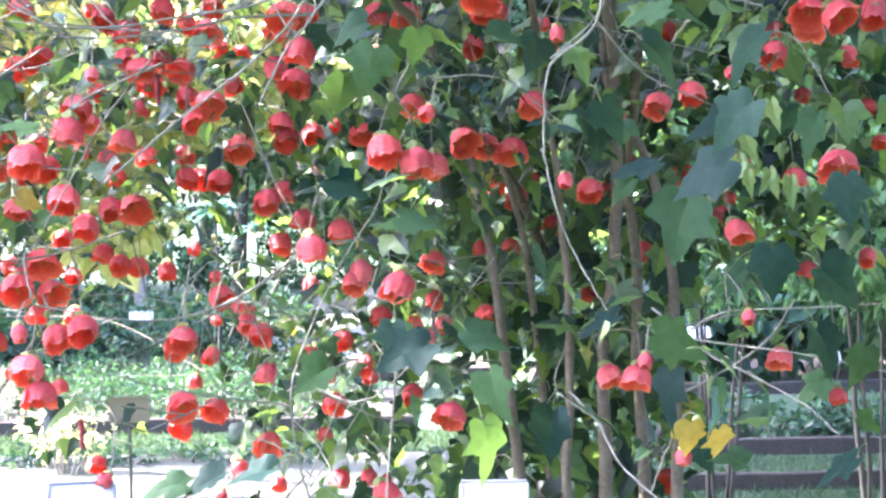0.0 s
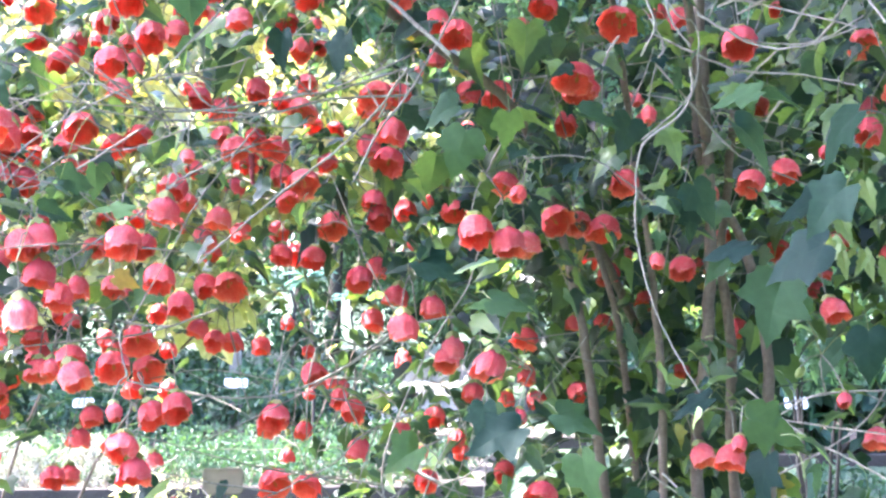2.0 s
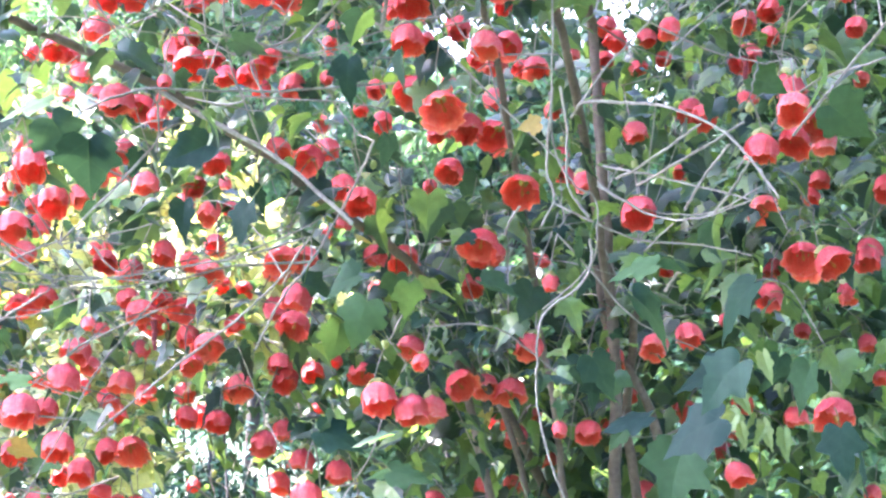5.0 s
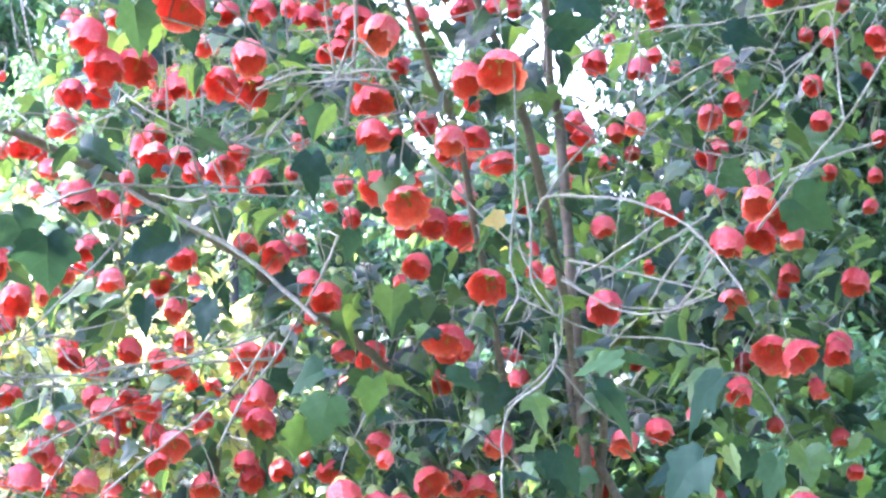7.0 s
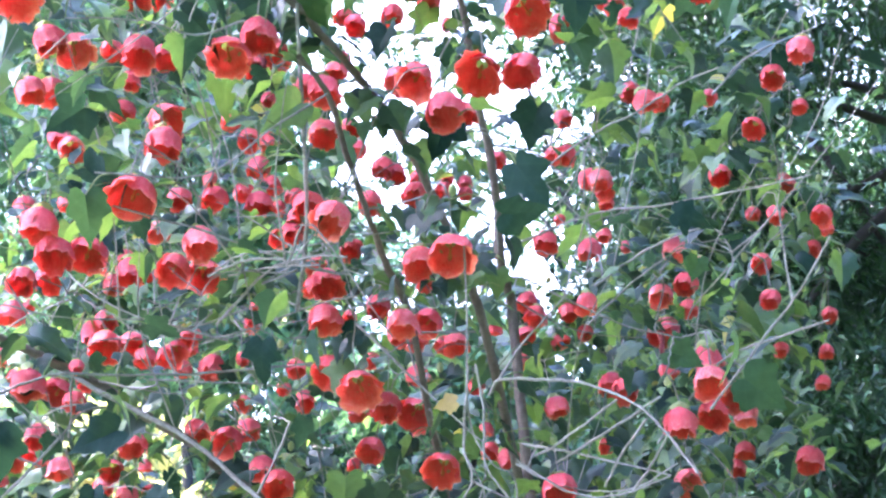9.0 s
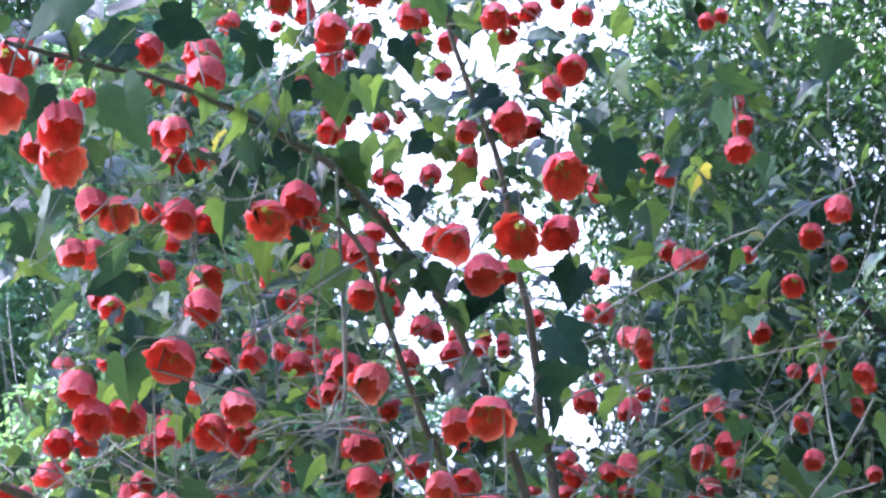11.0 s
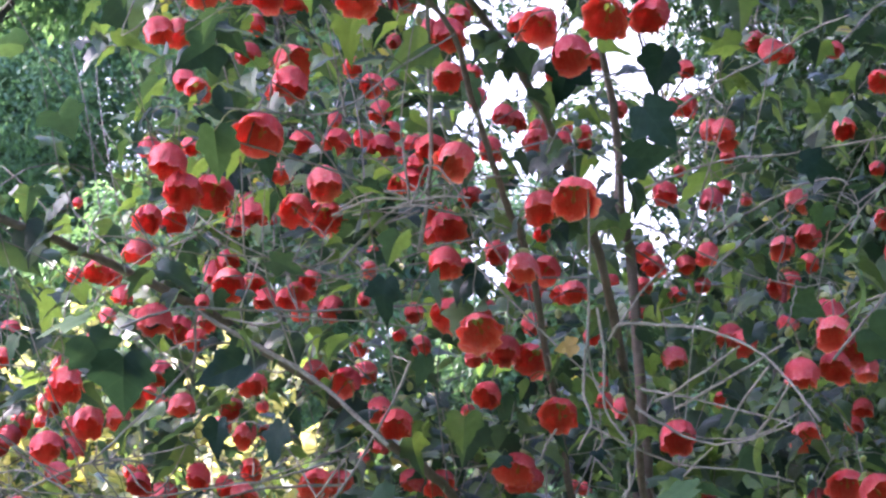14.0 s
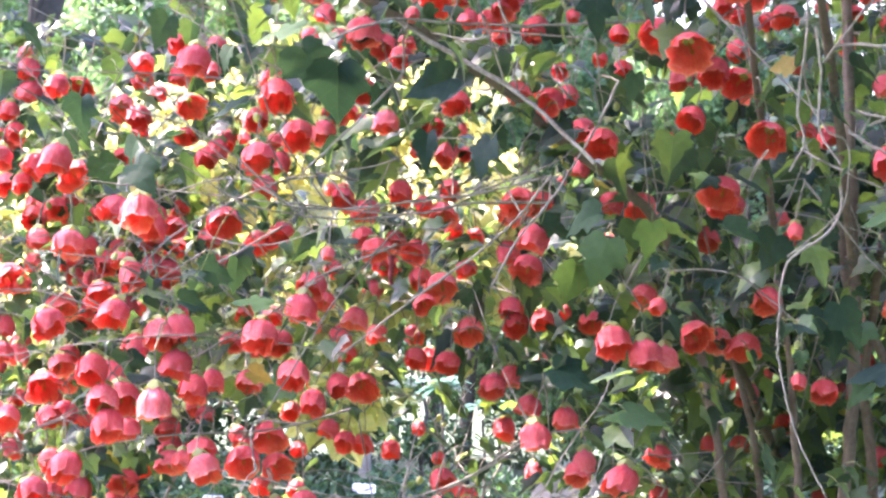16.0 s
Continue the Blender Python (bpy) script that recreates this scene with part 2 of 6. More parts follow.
def tube(points, r0, r1, sides=7, knots=5, wobble=0.0, rng=None):
    """Verts and quads of a tapered, smoothly bent round stem through the points."""
    p = np.array(points, dtype=float)
    ext = np.vstack([2 * p[0] - p[1], p, 2 * p[-1] - p[-2]])
    line = []
    for i in range(1, len(ext) - 2):
        for s in np.linspace(0, 1, knots, endpoint=False):
            a, b, c, d = ext[i - 1:i + 3]
            line.append(0.5 * (2 * b + (c - a) * s + (2 * a - 5 * b + 4 * c - d) * s * s + (3 * b - a - 3 * c + d) * s ** 3))
    line.append(p[-1])
    line = np.array(line)
    if wobble and rng is not None:
        line[1:-1] += rng.normal(0, wobble, line[1:-1].shape)
    n = len(line)
    tang = np.gradient(line, axis=0)
    tang /= np.linalg.norm(tang, axis=1)[:, None] + 1e-9
    ref = np.array([0.31, 0.83, 0.46])
    e1 = np.cross(tang, ref)
    e1 /= np.linalg.norm(e1, axis=1)[:, None] + 1e-9
    e2 = np.cross(tang, e1)
    rad = np.linspace(r0, r1, n)
    if rng is not None:
        rad = rad * (1 + rng.normal(0, 0.06, n))
    ang = np.arange(sides) * 2 * np.pi / sides
    v = (line[:, None] + rad[:, None, None] * (np.cos(ang)[None, :, None] * e1[:, None] + np.sin(ang)[None, :, None] * e2[:, None])).reshape(-1, 3)
    i, j = np.meshgrid(np.arange(n - 1), np.arange(sides), indexing="ij")
    k = (j + 1) % sides
    f = np.stack([i * sides + j, i * sides + k, (i + 1) * sides + k, (i + 1) * sides + j], -1).reshape(-1, 4)
    return v, f, line


def joined(pieces):
    v, f, n = [], [], 0
    for a, b in pieces:
        v.append(a)
        f.append(b + n)
        n += len(a)
    return np.concatenate(v), np.concatenate(f)


# ---- shrub leaves and flowers ----
def leaf_shape(seed):
    """A soft three-lobed leaf with a heart-shaped foot and toothed rim, stalk at the origin, tip along +y, one unit long."""
    rng = np.random.default_rng(seed)
    half = [(0.00, -0.01), (0.10, -0.10), (0.24, -0.14), (0.36, -0.09), (0.45, 0.00), (0.50, 0.10), (0.52, 0.19), (0.54, 0.29), (0.55, 0.40), (0.45, 0.44), (0.38, 0.50), (0.34, 0.58), (0.29, 0.67), (0.22, 0.75), (0.14, 0.83), (0.06, 0.92), (0.0, 1.04)]
    mid = [0.0, 0.02, 0.05, 0.09, 0.14, 0.19, 0.25, 0.31, 0.37, 0.43, 0.49, 0.55, 0.63, 0.72, 0.82, 0.91, 1.0]
    wide = rng.uniform(0.70, 1.0)
    lobe = rng.uniform(0.05, 0.36)
    fold, droop, curl = rng.uniform(0.05, 0.8), rng.uniform(0.15, 0.85), rng.uniform(-0.4, 0.4)
    v, u = [], []
    for s in (-1, 1):
        for n, ((x, y), m) in enumerate(zip(half, mid)):
            k = 1 + lobe * {7: 0.3, 8: 0.9, 9: 0.2, 10: -0.5, 11: -0.6, 12: -0.2}.get(n, 0.0) + (0.045 if n % 2 else -0.045) + rng.uniform(-0.06, 0.06)
            X, Y = s * x * wide * k, y
            for px, py in ((0.0, m), (X * 0.55, m * 0.45 + Y * 0.55), (X, Y)):
                ax = abs(px)
                zz = fold * ax * (1 - py) - droop * py * abs(py) - 0.35 * ax * ax + curl * px * py + 0.045 * math.sin(11 * px + 8 * py + seed) * (0.3 + ax) + 0.03 * math.sin(19 * py - 9 * ax + 2 * seed) * ax
                v.append((px, py, zz))
                u.append((px, py))
    f = []
    n = len(half)
    for s in range(2):
        o = s * n * 3
        for i in range(n - 1):
            for c in range(2):
                q = [o + i * 3 + c, o + i * 3 + c + 1, o + i * 3 + 3 + c + 1, o + i * 3 + 3 + c]
                f.append(q if s else q[::-1])
    return np.array(v), np.array(f), np.array(u)


LEAF_SHAPES = [leaf_shape(s) for s in range(20)]
LEAF_MESHES = [quick_mesh("leaf", v, f, u, [M_LEAF]) for v, f, u in LEAF_SHAPES]


def flower_shape(seed, opening, length):
    """Five overlapping petals of a hanging bell, one unit wide, from the origin down to -length. Outer faces first, then the throat."""
    rng = np.random.default_rng(seed)
    rows, cols = 9, 9
    v, u, f, m = [], [], [], []
    squash, sway = rng.uniform(0.86, 1.0), rng.uniform(-0.07, 0.07)
    for layer in range(2):
        for k in range(5):
            rp = np.random.default_rng(seed * 10 + k)
            a0 = radians(72 * k) + rp.uniform(-0.12, 0.12)
            lift, ph, cut, flip = rp.uniform(-0.07, 0.08), rp.uniform(0, 6), rp.uniform(0.08, 0.24), rp.uniform(-0.03, 0.10)
            long = length * rp.uniform(0.88, 1.08)
            o = len(v)
            for i in range(rows):
                t = i / (rows - 1)
                prof = 0.17 + 0.335 * math.sin(min(1.0, t * 1.95) * math.pi / 2) ** 0.85 - 0.13 * max(0.0, t - 0.5)
                prof += opening * max(0, t - 0.45) ** 1.5 * 0.75 + flip * max(0.0, t - 0.82) / 0.18
                for j in range(cols):
                    s = j / (cols - 1) * 2 - 1
                    r = prof + 0.050 * s * (0.25 + t) + lift * t * t + 0.042 * t * t * math.sin(2.6 * math.pi * s + ph) + 0.032 * t ** 4 * math.sin(10 * s + 2 * ph) - 0.012 * layer
                    r *= 1 + 0.05 * (1 - s * s) * t
                    a = a0 + s * radians(55 - 5 * t * t)
                    z = -long * t * (1 - cut * s * s * t * t) + (0.02 * math.sin(5 * s + ph) + 0.024 * t ** 3 * math.sin(9 * s - ph)) * t + flip * 0.5 * max(0.0, t - 0.82)
                    v.append((r * math.cos(a) + sway * t, r * math.sin(a) * squash, z))
                    u.append((j / (cols - 1) + 0.37 * k, t))
            for i in range(rows - 1):
                for j in range(cols - 1):
                    q = [o + i * cols + j, o + i * cols + j + 1, o + (i + 1) * cols + j + 1, o + (i + 1) * cols + j]
                    f.append(q if layer else q[::-1])
                    m.append(layer)
    return np.array(v), np.array(f), np.array(u), np.array(m)


def calyx_shape(seed, bud):
    """A green cup of five pointed sepals over the flower's shoulder."""
    v, f, u = [], [], []
    rows, cols = 5, 20
    top = 0.24 if not bud else 0.25
    for i in range(rows):
        t = i / (rows - 1)
        for j in range(cols):
            a = j * 2 * math.pi / cols
            saw = 0.5 + 0.5 * math.cos(5 * a)
            r = (0.05 + 0.235 * math.sin(t * math.pi / 2) ** 0.8) * (1.25 if bud else 1.0)
            z = top - t * (0.23 + (0.17 if not bud else 0.42) * saw)
            if t == 1:
                r += 0.035
            v.append((r * math.cos(a), r * math.sin(a), z))
            u.append((j / cols, t))
    for i in range(rows - 1):
        for j in range(cols):
            k = (j + 1) % cols
            f.append([i * cols + j, (i + 1) * cols + j, (i + 1) * cols + k, i * cols + k])
    return np.array(v), np.array(f), np.array(u)


FLOWER_SHAPES = {0: [flower_shape(s, -0.16 + 0.14 * (s % 3), 0.84 + 0.05 * (s % 4)) for s in range(10)],
                 1: [flower_shape(20 + s, 0.16 + 0.13 * (s % 3), 0.72 + 0.05 * (s % 3)) for s in range(10)],
                 2: [flower_shape(40 + s, -0.55, 1.15) for s in range(2)]}
FLOWER_MESHES = {k: [quick_mesh("petals", v, f, u, [M_PETAL, M_THROAT], "petal", m) for v, f, u, m in lst] for k, lst in FLOWER_SHAPES.items()}
CALYX_SHAPES = {False: calyx_shape(1, False), True: calyx_shape(2, True)}
CALYX_MESHES = {k: quick_mesh("calyx", *CALYX_SHAPES[k], [M_CALYX]) for k in CALYX_SHAPES}


def stamen_mesh():
    v1, f1, _ = tube([(0, 0, -0.05), (0, 0.01, -0.3), (0.01, 0, -0.55)], 0.035, 0.025, 6, 2)
    v2, f2, _ = tube([(0.01, 0, -0.5), (0.01, 0, -0.57), (0.01, 0, -0.64)], 0.06, 0.04, 7, 2)
    v, f = joined([(v1, f1), (v2, f2)])
    return quick_mesh("stamen", v, f, v[:, :2], [M_STAMEN])


STAMEN_MESH = stamen_mesh()

shrub = tagged(holder("flowering_shrub", (0.3, 2.95, 0)), "tall flowering maple shrub with hanging coral-red bell flowers", "shrub")
HOME = Vector(shrub.location)
rnd = np.random.default_rng(11)
BLOOMS, BIG_LEAVES, TRUNKS = [], [], []


def blooms(*rows):
    """Flowers: place of the middle, width in cm, kind (0 bell, 1 open towards the walk, 2 bud)."""
    BLOOMS.extend(rows)


def leaves(*rows):
    """Large leaves: place, length in cm, slope of the tip in degrees (0 to the right, 90 down)."""
    BIG_LEAVES.extend(rows)


def stem(kind, r0, r1, *points):
    TRUNKS.append((kind, r0 / 1000 * (0.56 if kind == "branch" else 1.0), r1 / 1000 * (0.62 if kind == "branch" else 1.0), points))


blooms((-0.79, 3.14, 1.91, 4.4, 0), (-0.93, 3.64, 1.84, 5.1, 1), (-0.82, 3.42, 1.84, 5.3, 1), (-0.64, 3.17, 1.89, 4.4, 0), (-0.53, 3.19, 1.91, 4.4, 0), (-0.57, 3.74, 1.94, 4.2, 0), (-0.48, 3.42, 1.89, 5.3, 1), (-0.51, 3.85, 1.89, 4.0, 0), (-0.46, 3.86, 1.88, 3.7, 0), (-0.28, 2.98, 1.87, 5.7, 1), (-0.26, 3.19, 1.89, 5.5, 1), (-0.31, 3.22, 1.87, 4.4, 0), (-0.23, 2.76, 1.79, 4.8, 0), (-0.32, 3.23, 1.80, 4.4, 0), (-0.57, 3.16, 1.79, 5.5, 1), (-0.53, 3.42, 1.81, 5.3, 1), (-0.45, 3.61, 1.79, 4.2, 0), (-0.27, 3.12, 1.76, 5.6, 1))
blooms((-0.53, 3.46, 1.76, 4.3, 0), (-0.43, 3.10, 1.72, 5.6, 1), (-0.53, 2.53, 1.74, 1.4, 2), (-0.63, 2.52, 1.61, 4.9, 0), (-0.92, 3.79, 1.68, 4.0, 0), (-0.61, 2.71, 1.66, 4.8, 0), (-0.75, 3.16, 1.61, 4.4, 0), (-0.83, 3.81, 1.66, 4.0, 0), (-0.69, 3.43, 1.63, 4.3, 0), (-0.61, 3.19, 1.66, 4.4, 0), (-0.64, 3.59, 1.64, 4.2, 0), (-0.56, 3.60, 1.64, 4.2, 0), (-0.53, 3.46, 1.59, 4.3, 0), (-0.54, 3.73, 1.59, 5.1, 1), (-0.43, 3.22, 1.58, 4.4, 0), (-0.41, 3.39, 1.65, 5.4, 1), (-0.30, 3.24, 1.66, 4.4, 0), (-0.31, 3.23, 1.69, 4.4, 0))
blooms((-0.27, 3.49, 1.68, 4.3, 0), (-0.33, 3.13, 1.54, 4.5, 0), (-0.33, 3.49, 1.56, 4.3, 0), (-0.28, 3.36, 1.50, 4.4, 0), (-0.59, 3.17, 1.53, 5.5, 1), (-0.62, 2.71, 1.55, 4.8, 0), (-0.64, 2.97, 1.50, 4.6, 0), (-0.64, 3.19, 1.53, 4.4, 0), (-0.75, 3.83, 1.60, 4.0, 0), (-0.16, 3.41, 1.67, 5.4, 1), (-0.09, 2.63, 1.62, 4.9, 0), (-0.04, 2.64, 1.60, 4.9, 0), (-0.01, 3.04, 1.60, 4.6, 0), (-0.05, 3.13, 1.71, 5.6, 1), (-0.01, 2.07, 1.66, 1.6, 2), (-0.12, 3.23, 1.90, 4.4, 0), (-0.06, 3.12, 1.88, 5.6, 1), (-0.15, 3.88, 1.88, 3.2, 0))
blooms((-0.25, 3.89, 1.71, 3.2, 0), (-0.29, 3.89, 1.60, 2.9, 0), (-0.20, 3.25, 1.48, 4.4, 0), (-0.22, 2.77, 1.46, 4.8, 0), (-0.34, 3.48, 1.45, 4.3, 0), (-0.86, 3.40, 1.51, 4.3, 0), (-0.87, 3.80, 1.46, 4.0, 0), (-0.81, 3.15, 1.53, 4.4, 0), (-0.76, 2.95, 1.39, 5.6, 1), (-0.76, 3.13, 1.43, 5.5, 1), (-0.79, 3.32, 1.36, 5.4, 1), (-0.99, 3.77, 1.40, 4.0, 0), (-0.85, 3.80, 1.37, 3.7, 0), (-0.73, 3.57, 1.43, 4.2, 0), (-0.67, 3.43, 1.41, 4.3, 0), (-0.66, 3.58, 1.40, 4.2, 0), (-0.64, 3.84, 1.38, 4.0, 0), (-0.58, 3.86, 1.43, 2.9, 0))
blooms((-0.67, 2.86, 1.31, 4.6, 0), (-0.61, 2.79, 1.33, 4.7, 0), (-0.85, 3.80, 1.28, 4.0, 0), (-0.48, 1.89, 1.41, 1.6, 2), (-0.66, 2.61, 1.28, 4.8, 0), (-0.64, 2.61, 1.24, 4.8, 0), (-0.88, 3.77, 1.12, 3.5, 0), (-0.80, 3.77, 0.94, 4.0, 0), (-0.44, 2.15, 1.19, 1.5, 2), (-0.46, 2.90, 1.30, 4.6, 0), (-0.52, 3.20, 1.26, 4.4, 0), (-0.54, 3.84, 1.18, 3.7, 0), (-0.53, 3.86, 1.36, 2.9, 0), (-0.42, 3.11, 1.36, 4.5, 0), (-0.48, 3.86, 1.29, 3.2, 0), (-0.45, 3.86, 1.28, 2.7, 0), (-0.45, 3.77, 1.26, 4.2, 0), (-0.37, 3.34, 1.27, 4.4, 0))
blooms((-0.31, 3.88, 1.34, 4.0, 0), (-0.53, 3.85, 1.26, 2.4, 0), (-0.37, 3.46, 1.18, 4.3, 0), (-0.28, 3.47, 1.21, 4.3, 0), (-0.58, 3.83, 1.12, 3.2, 0), (-0.49, 3.07, 1.16, 5.6, 1), (-0.48, 3.46, 1.10, 5.3, 1), (-0.59, 3.68, 1.03, 5.1, 1), (-0.36, 3.36, 1.04, 5.4, 1), (-0.48, 3.82, 0.92, 4.0, 0), (-0.39, 3.82, 0.88, 4.0, 0), (-0.52, 3.80, 0.86, 2.7, 0), (-0.23, 3.47, 1.11, 4.3, 0), (-0.28, 3.85, 0.99, 3.2, 0), (-0.27, 3.87, 1.12, 3.2, 0), (-0.22, 3.62, 1.23, 4.2, 0), (-0.18, 3.78, 1.16, 4.2, 0), (-0.17, 3.87, 1.12, 3.2, 0))
blooms((-0.17, 3.24, 1.38, 4.4, 0), (-0.16, 3.24, 1.40, 4.4, 0), (-0.07, 2.70, 1.40, 4.8, 0), (-0.02, 3.52, 1.40, 5.3, 1), (-0.02, 3.64, 1.32, 4.2, 0), (-0.13, 3.49, 1.29, 4.3, 0), (-0.07, 3.89, 1.24, 4.0, 0), (-0.00, 3.89, 1.24, 4.0, 0), (-0.02, 2.38, 1.35, 1.5, 2), (-0.07, 3.62, 1.11, 4.2, 0), (0.01, 3.02, 1.14, 5.6, 1), (-0.23, 3.59, 0.93, 4.2, 0), (-0.18, 3.84, 0.89, 4.0, 0), (-0.14, 3.84, 0.88, 2.7, 0), (-0.12, 3.20, 0.97, 4.4, 0), (0.31, 3.11, 1.20, 4.5, 0), (0.35, 3.00, 1.21, 4.6, 0), (0.67, 3.29, 1.21, 4.4, 0))
blooms((0.84, 3.80, 1.36, 4.0, 0), (0.49, 2.66, 1.34, 1.4, 2), (0.27, 1.81, 1.27, 1.6, 2), (0.47, 3.44, 0.94, 5.3, 1), (0.29, 2.36, 1.31, 1.5, 2), (0.90, 3.77, 1.07, 3.7, 0), (0.97, 3.77, 1.39, 4.0, 0), (0.34, 3.88, 1.31, 3.2, 0), (0.09, 3.49, 1.29, 4.3, 0), (0.42, 3.47, 1.42, 4.3, 0), (0.16, 3.89, 1.42, 4.0, 0), (0.09, 3.90, 1.42, 3.2, 0), (0.04, 3.05, 1.64, 5.6, 1), (0.09, 3.31, 1.64, 5.4, 1), (0.14, 3.22, 1.63, 5.5, 1), (0.17, 3.03, 1.71, 4.6, 0), (0.22, 3.87, 1.94, 3.2, 0), (0.25, 3.87, 1.94, 2.7, 0))
blooms((0.17, 2.37, 1.78, 1.5, 2), (0.07, 3.49, 1.86, 4.3, 0), (0.08, 3.02, 1.88, 4.6, 0), (0.11, 3.23, 1.90, 4.4, 0), (0.26, 3.88, 1.89, 3.5, 0), (0.53, 3.85, 1.92, 4.0, 0), (0.41, 3.11, 1.71, 4.5, 0), (0.47, 3.10, 1.73, 4.5, 0), (0.36, 3.88, 1.71, 3.5, 0), (0.34, 3.23, 1.69, 4.4, 0), (0.44, 3.87, 1.62, 3.2, 0), (0.28, 3.13, 1.55, 4.5, 0), (0.39, 3.88, 1.55, 3.7, 0), (0.18, 2.38, 1.57, 1.5, 2), (0.13, 3.90, 1.57, 4.0, 0), (0.16, 3.50, 1.54, 4.3, 0), (0.22, 3.89, 1.58, 2.7, 0), (0.25, 3.76, 1.47, 5.1, 1))
blooms((0.55, 3.73, 1.58, 5.1, 1), (0.65, 3.85, 1.49, 4.0, 0), (0.55, 3.09, 1.47, 4.5, 0), (0.67, 3.84, 1.53, 2.9, 0), (0.65, 3.59, 1.60, 4.2, 0), (0.73, 3.42, 1.57, 4.3, 0), (0.62, 2.58, 1.58, 6.0, 1), (0.66, 2.96, 1.86, 5.6, 1), (0.66, 2.74, 1.83, 5.8, 1), (0.74, 3.32, 1.87, 5.4, 1), (0.62, 3.07, 1.80, 4.5, 0), (0.75, 3.71, 1.90, 4.2, 0), (0.83, 3.80, 1.76, 3.5, 0), (0.87, 3.53, 1.83, 4.2, 0), (0.97, 3.77, 1.73, 4.0, 0), (0.82, 3.13, 1.87, 4.4, 0), (1.00, 3.77, 1.65, 3.3, 0), (0.45, 2.55, 1.73, 1.4, 2))
blooms((-0.29, 2.28, 2.31, 6.2, 1), (-0.33, 3.10, 2.55, 4.4, 0), (-0.67, 3.29, 2.60, 4.3, 0), (-0.43, 2.31, 2.28, 5.0, 0), (-0.66, 3.68, 2.72, 4.0, 0), (-0.41, 2.33, 2.24, 5.0, 0), (-0.40, 2.53, 2.29, 6.0, 1), (-0.56, 2.80, 2.32, 4.6, 0), (-0.59, 3.16, 2.41, 5.4, 1), (-0.91, 3.66, 2.58, 2.1, 0), (-0.57, 3.74, 2.58, 4.0, 0), (-0.38, 2.83, 2.34, 4.6, 0), (-0.48, 3.75, 2.56, 3.2, 0), (-0.30, 2.80, 2.33, 5.8, 1), (-0.26, 2.88, 2.34, 5.7, 1), (-0.22, 2.47, 2.29, 4.9, 0), (-0.24, 2.91, 2.49, 4.6, 0), (-0.25, 3.63, 2.72, 4.2, 0))
blooms((-0.16, 2.92, 2.48, 4.6, 0), (-0.18, 3.74, 2.71, 3.5, 0), (-0.14, 3.74, 2.74, 4.0, 0), (-0.06, 2.67, 2.40, 4.8, 0), (-0.01, 2.36, 2.29, 5.0, 0), (-0.13, 3.38, 2.55, 4.3, 0), (-0.01, 3.53, 2.55, 4.2, 0), (0.04, 3.13, 2.54, 4.4, 0), (-0.03, 2.57, 2.24, 4.9, 0), (-0.04, 2.72, 2.22, 4.8, 0), (-0.02, 3.82, 2.46, 3.2, 0), (0.05, 3.18, 2.34, 4.4, 0), (-0.24, 3.80, 2.49, 2.7, 0), (-0.25, 3.81, 2.45, 3.7, 0), (-0.62, 3.00, 2.31, 4.5, 0), (-0.75, 3.72, 2.49, 2.7, 0), (-0.92, 3.70, 2.42, 3.2, 0), (-0.72, 3.09, 2.29, 4.4, 0))
blooms((-0.75, 3.34, 2.34, 4.3, 0), (-0.76, 3.49, 2.33, 4.2, 0), (-0.85, 3.73, 2.33, 3.5, 0), (-0.50, 3.14, 2.30, 4.4, 0), (-0.40, 2.70, 2.18, 4.8, 0), (-0.47, 3.42, 2.33, 5.3, 1), (-0.44, 3.41, 2.30, 4.3, 0), (-0.41, 3.55, 2.33, 4.2, 0), (-0.41, 3.81, 2.35, 4.0, 0), (-0.39, 3.80, 2.39, 2.7, 0), (-0.28, 3.19, 2.23, 4.4, 0), (-0.49, 2.54, 2.09, 4.9, 0), (-0.56, 3.12, 2.18, 5.5, 1), (-0.78, 3.75, 2.33, 4.0, 0), (-0.89, 3.73, 2.27, 3.2, 0), (-0.63, 3.78, 2.32, 4.0, 0), (-0.03, 2.79, 2.14, 5.8, 1), (0.02, 2.62, 2.08, 6.0, 1))
blooms((0.01, 3.22, 2.15, 4.4, 0), (0.06, 2.75, 2.07, 4.8, 0), (0.03, 3.84, 2.36, 3.5, 0), (-0.12, 3.60, 2.23, 4.2, 0), (-0.18, 3.84, 2.30, 3.2, 0), (-0.31, 3.20, 2.11, 4.4, 0), (-0.23, 3.46, 2.15, 4.3, 0), (-0.18, 2.79, 2.17, 1.4, 2), (-0.41, 2.51, 2.11, 1.4, 2), (0.16, 2.33, 2.22, 6.2, 1), (0.12, 2.56, 2.27, 4.9, 0), (0.16, 3.80, 2.53, 3.7, 0), (0.09, 2.65, 2.19, 4.8, 0), (0.15, 3.25, 2.32, 5.4, 1), (0.13, 3.12, 2.55, 4.4, 0), (0.21, 3.74, 2.74, 4.0, 0), (0.26, 3.74, 2.73, 3.2, 0), (0.53, 3.33, 2.61, 4.3, 0))
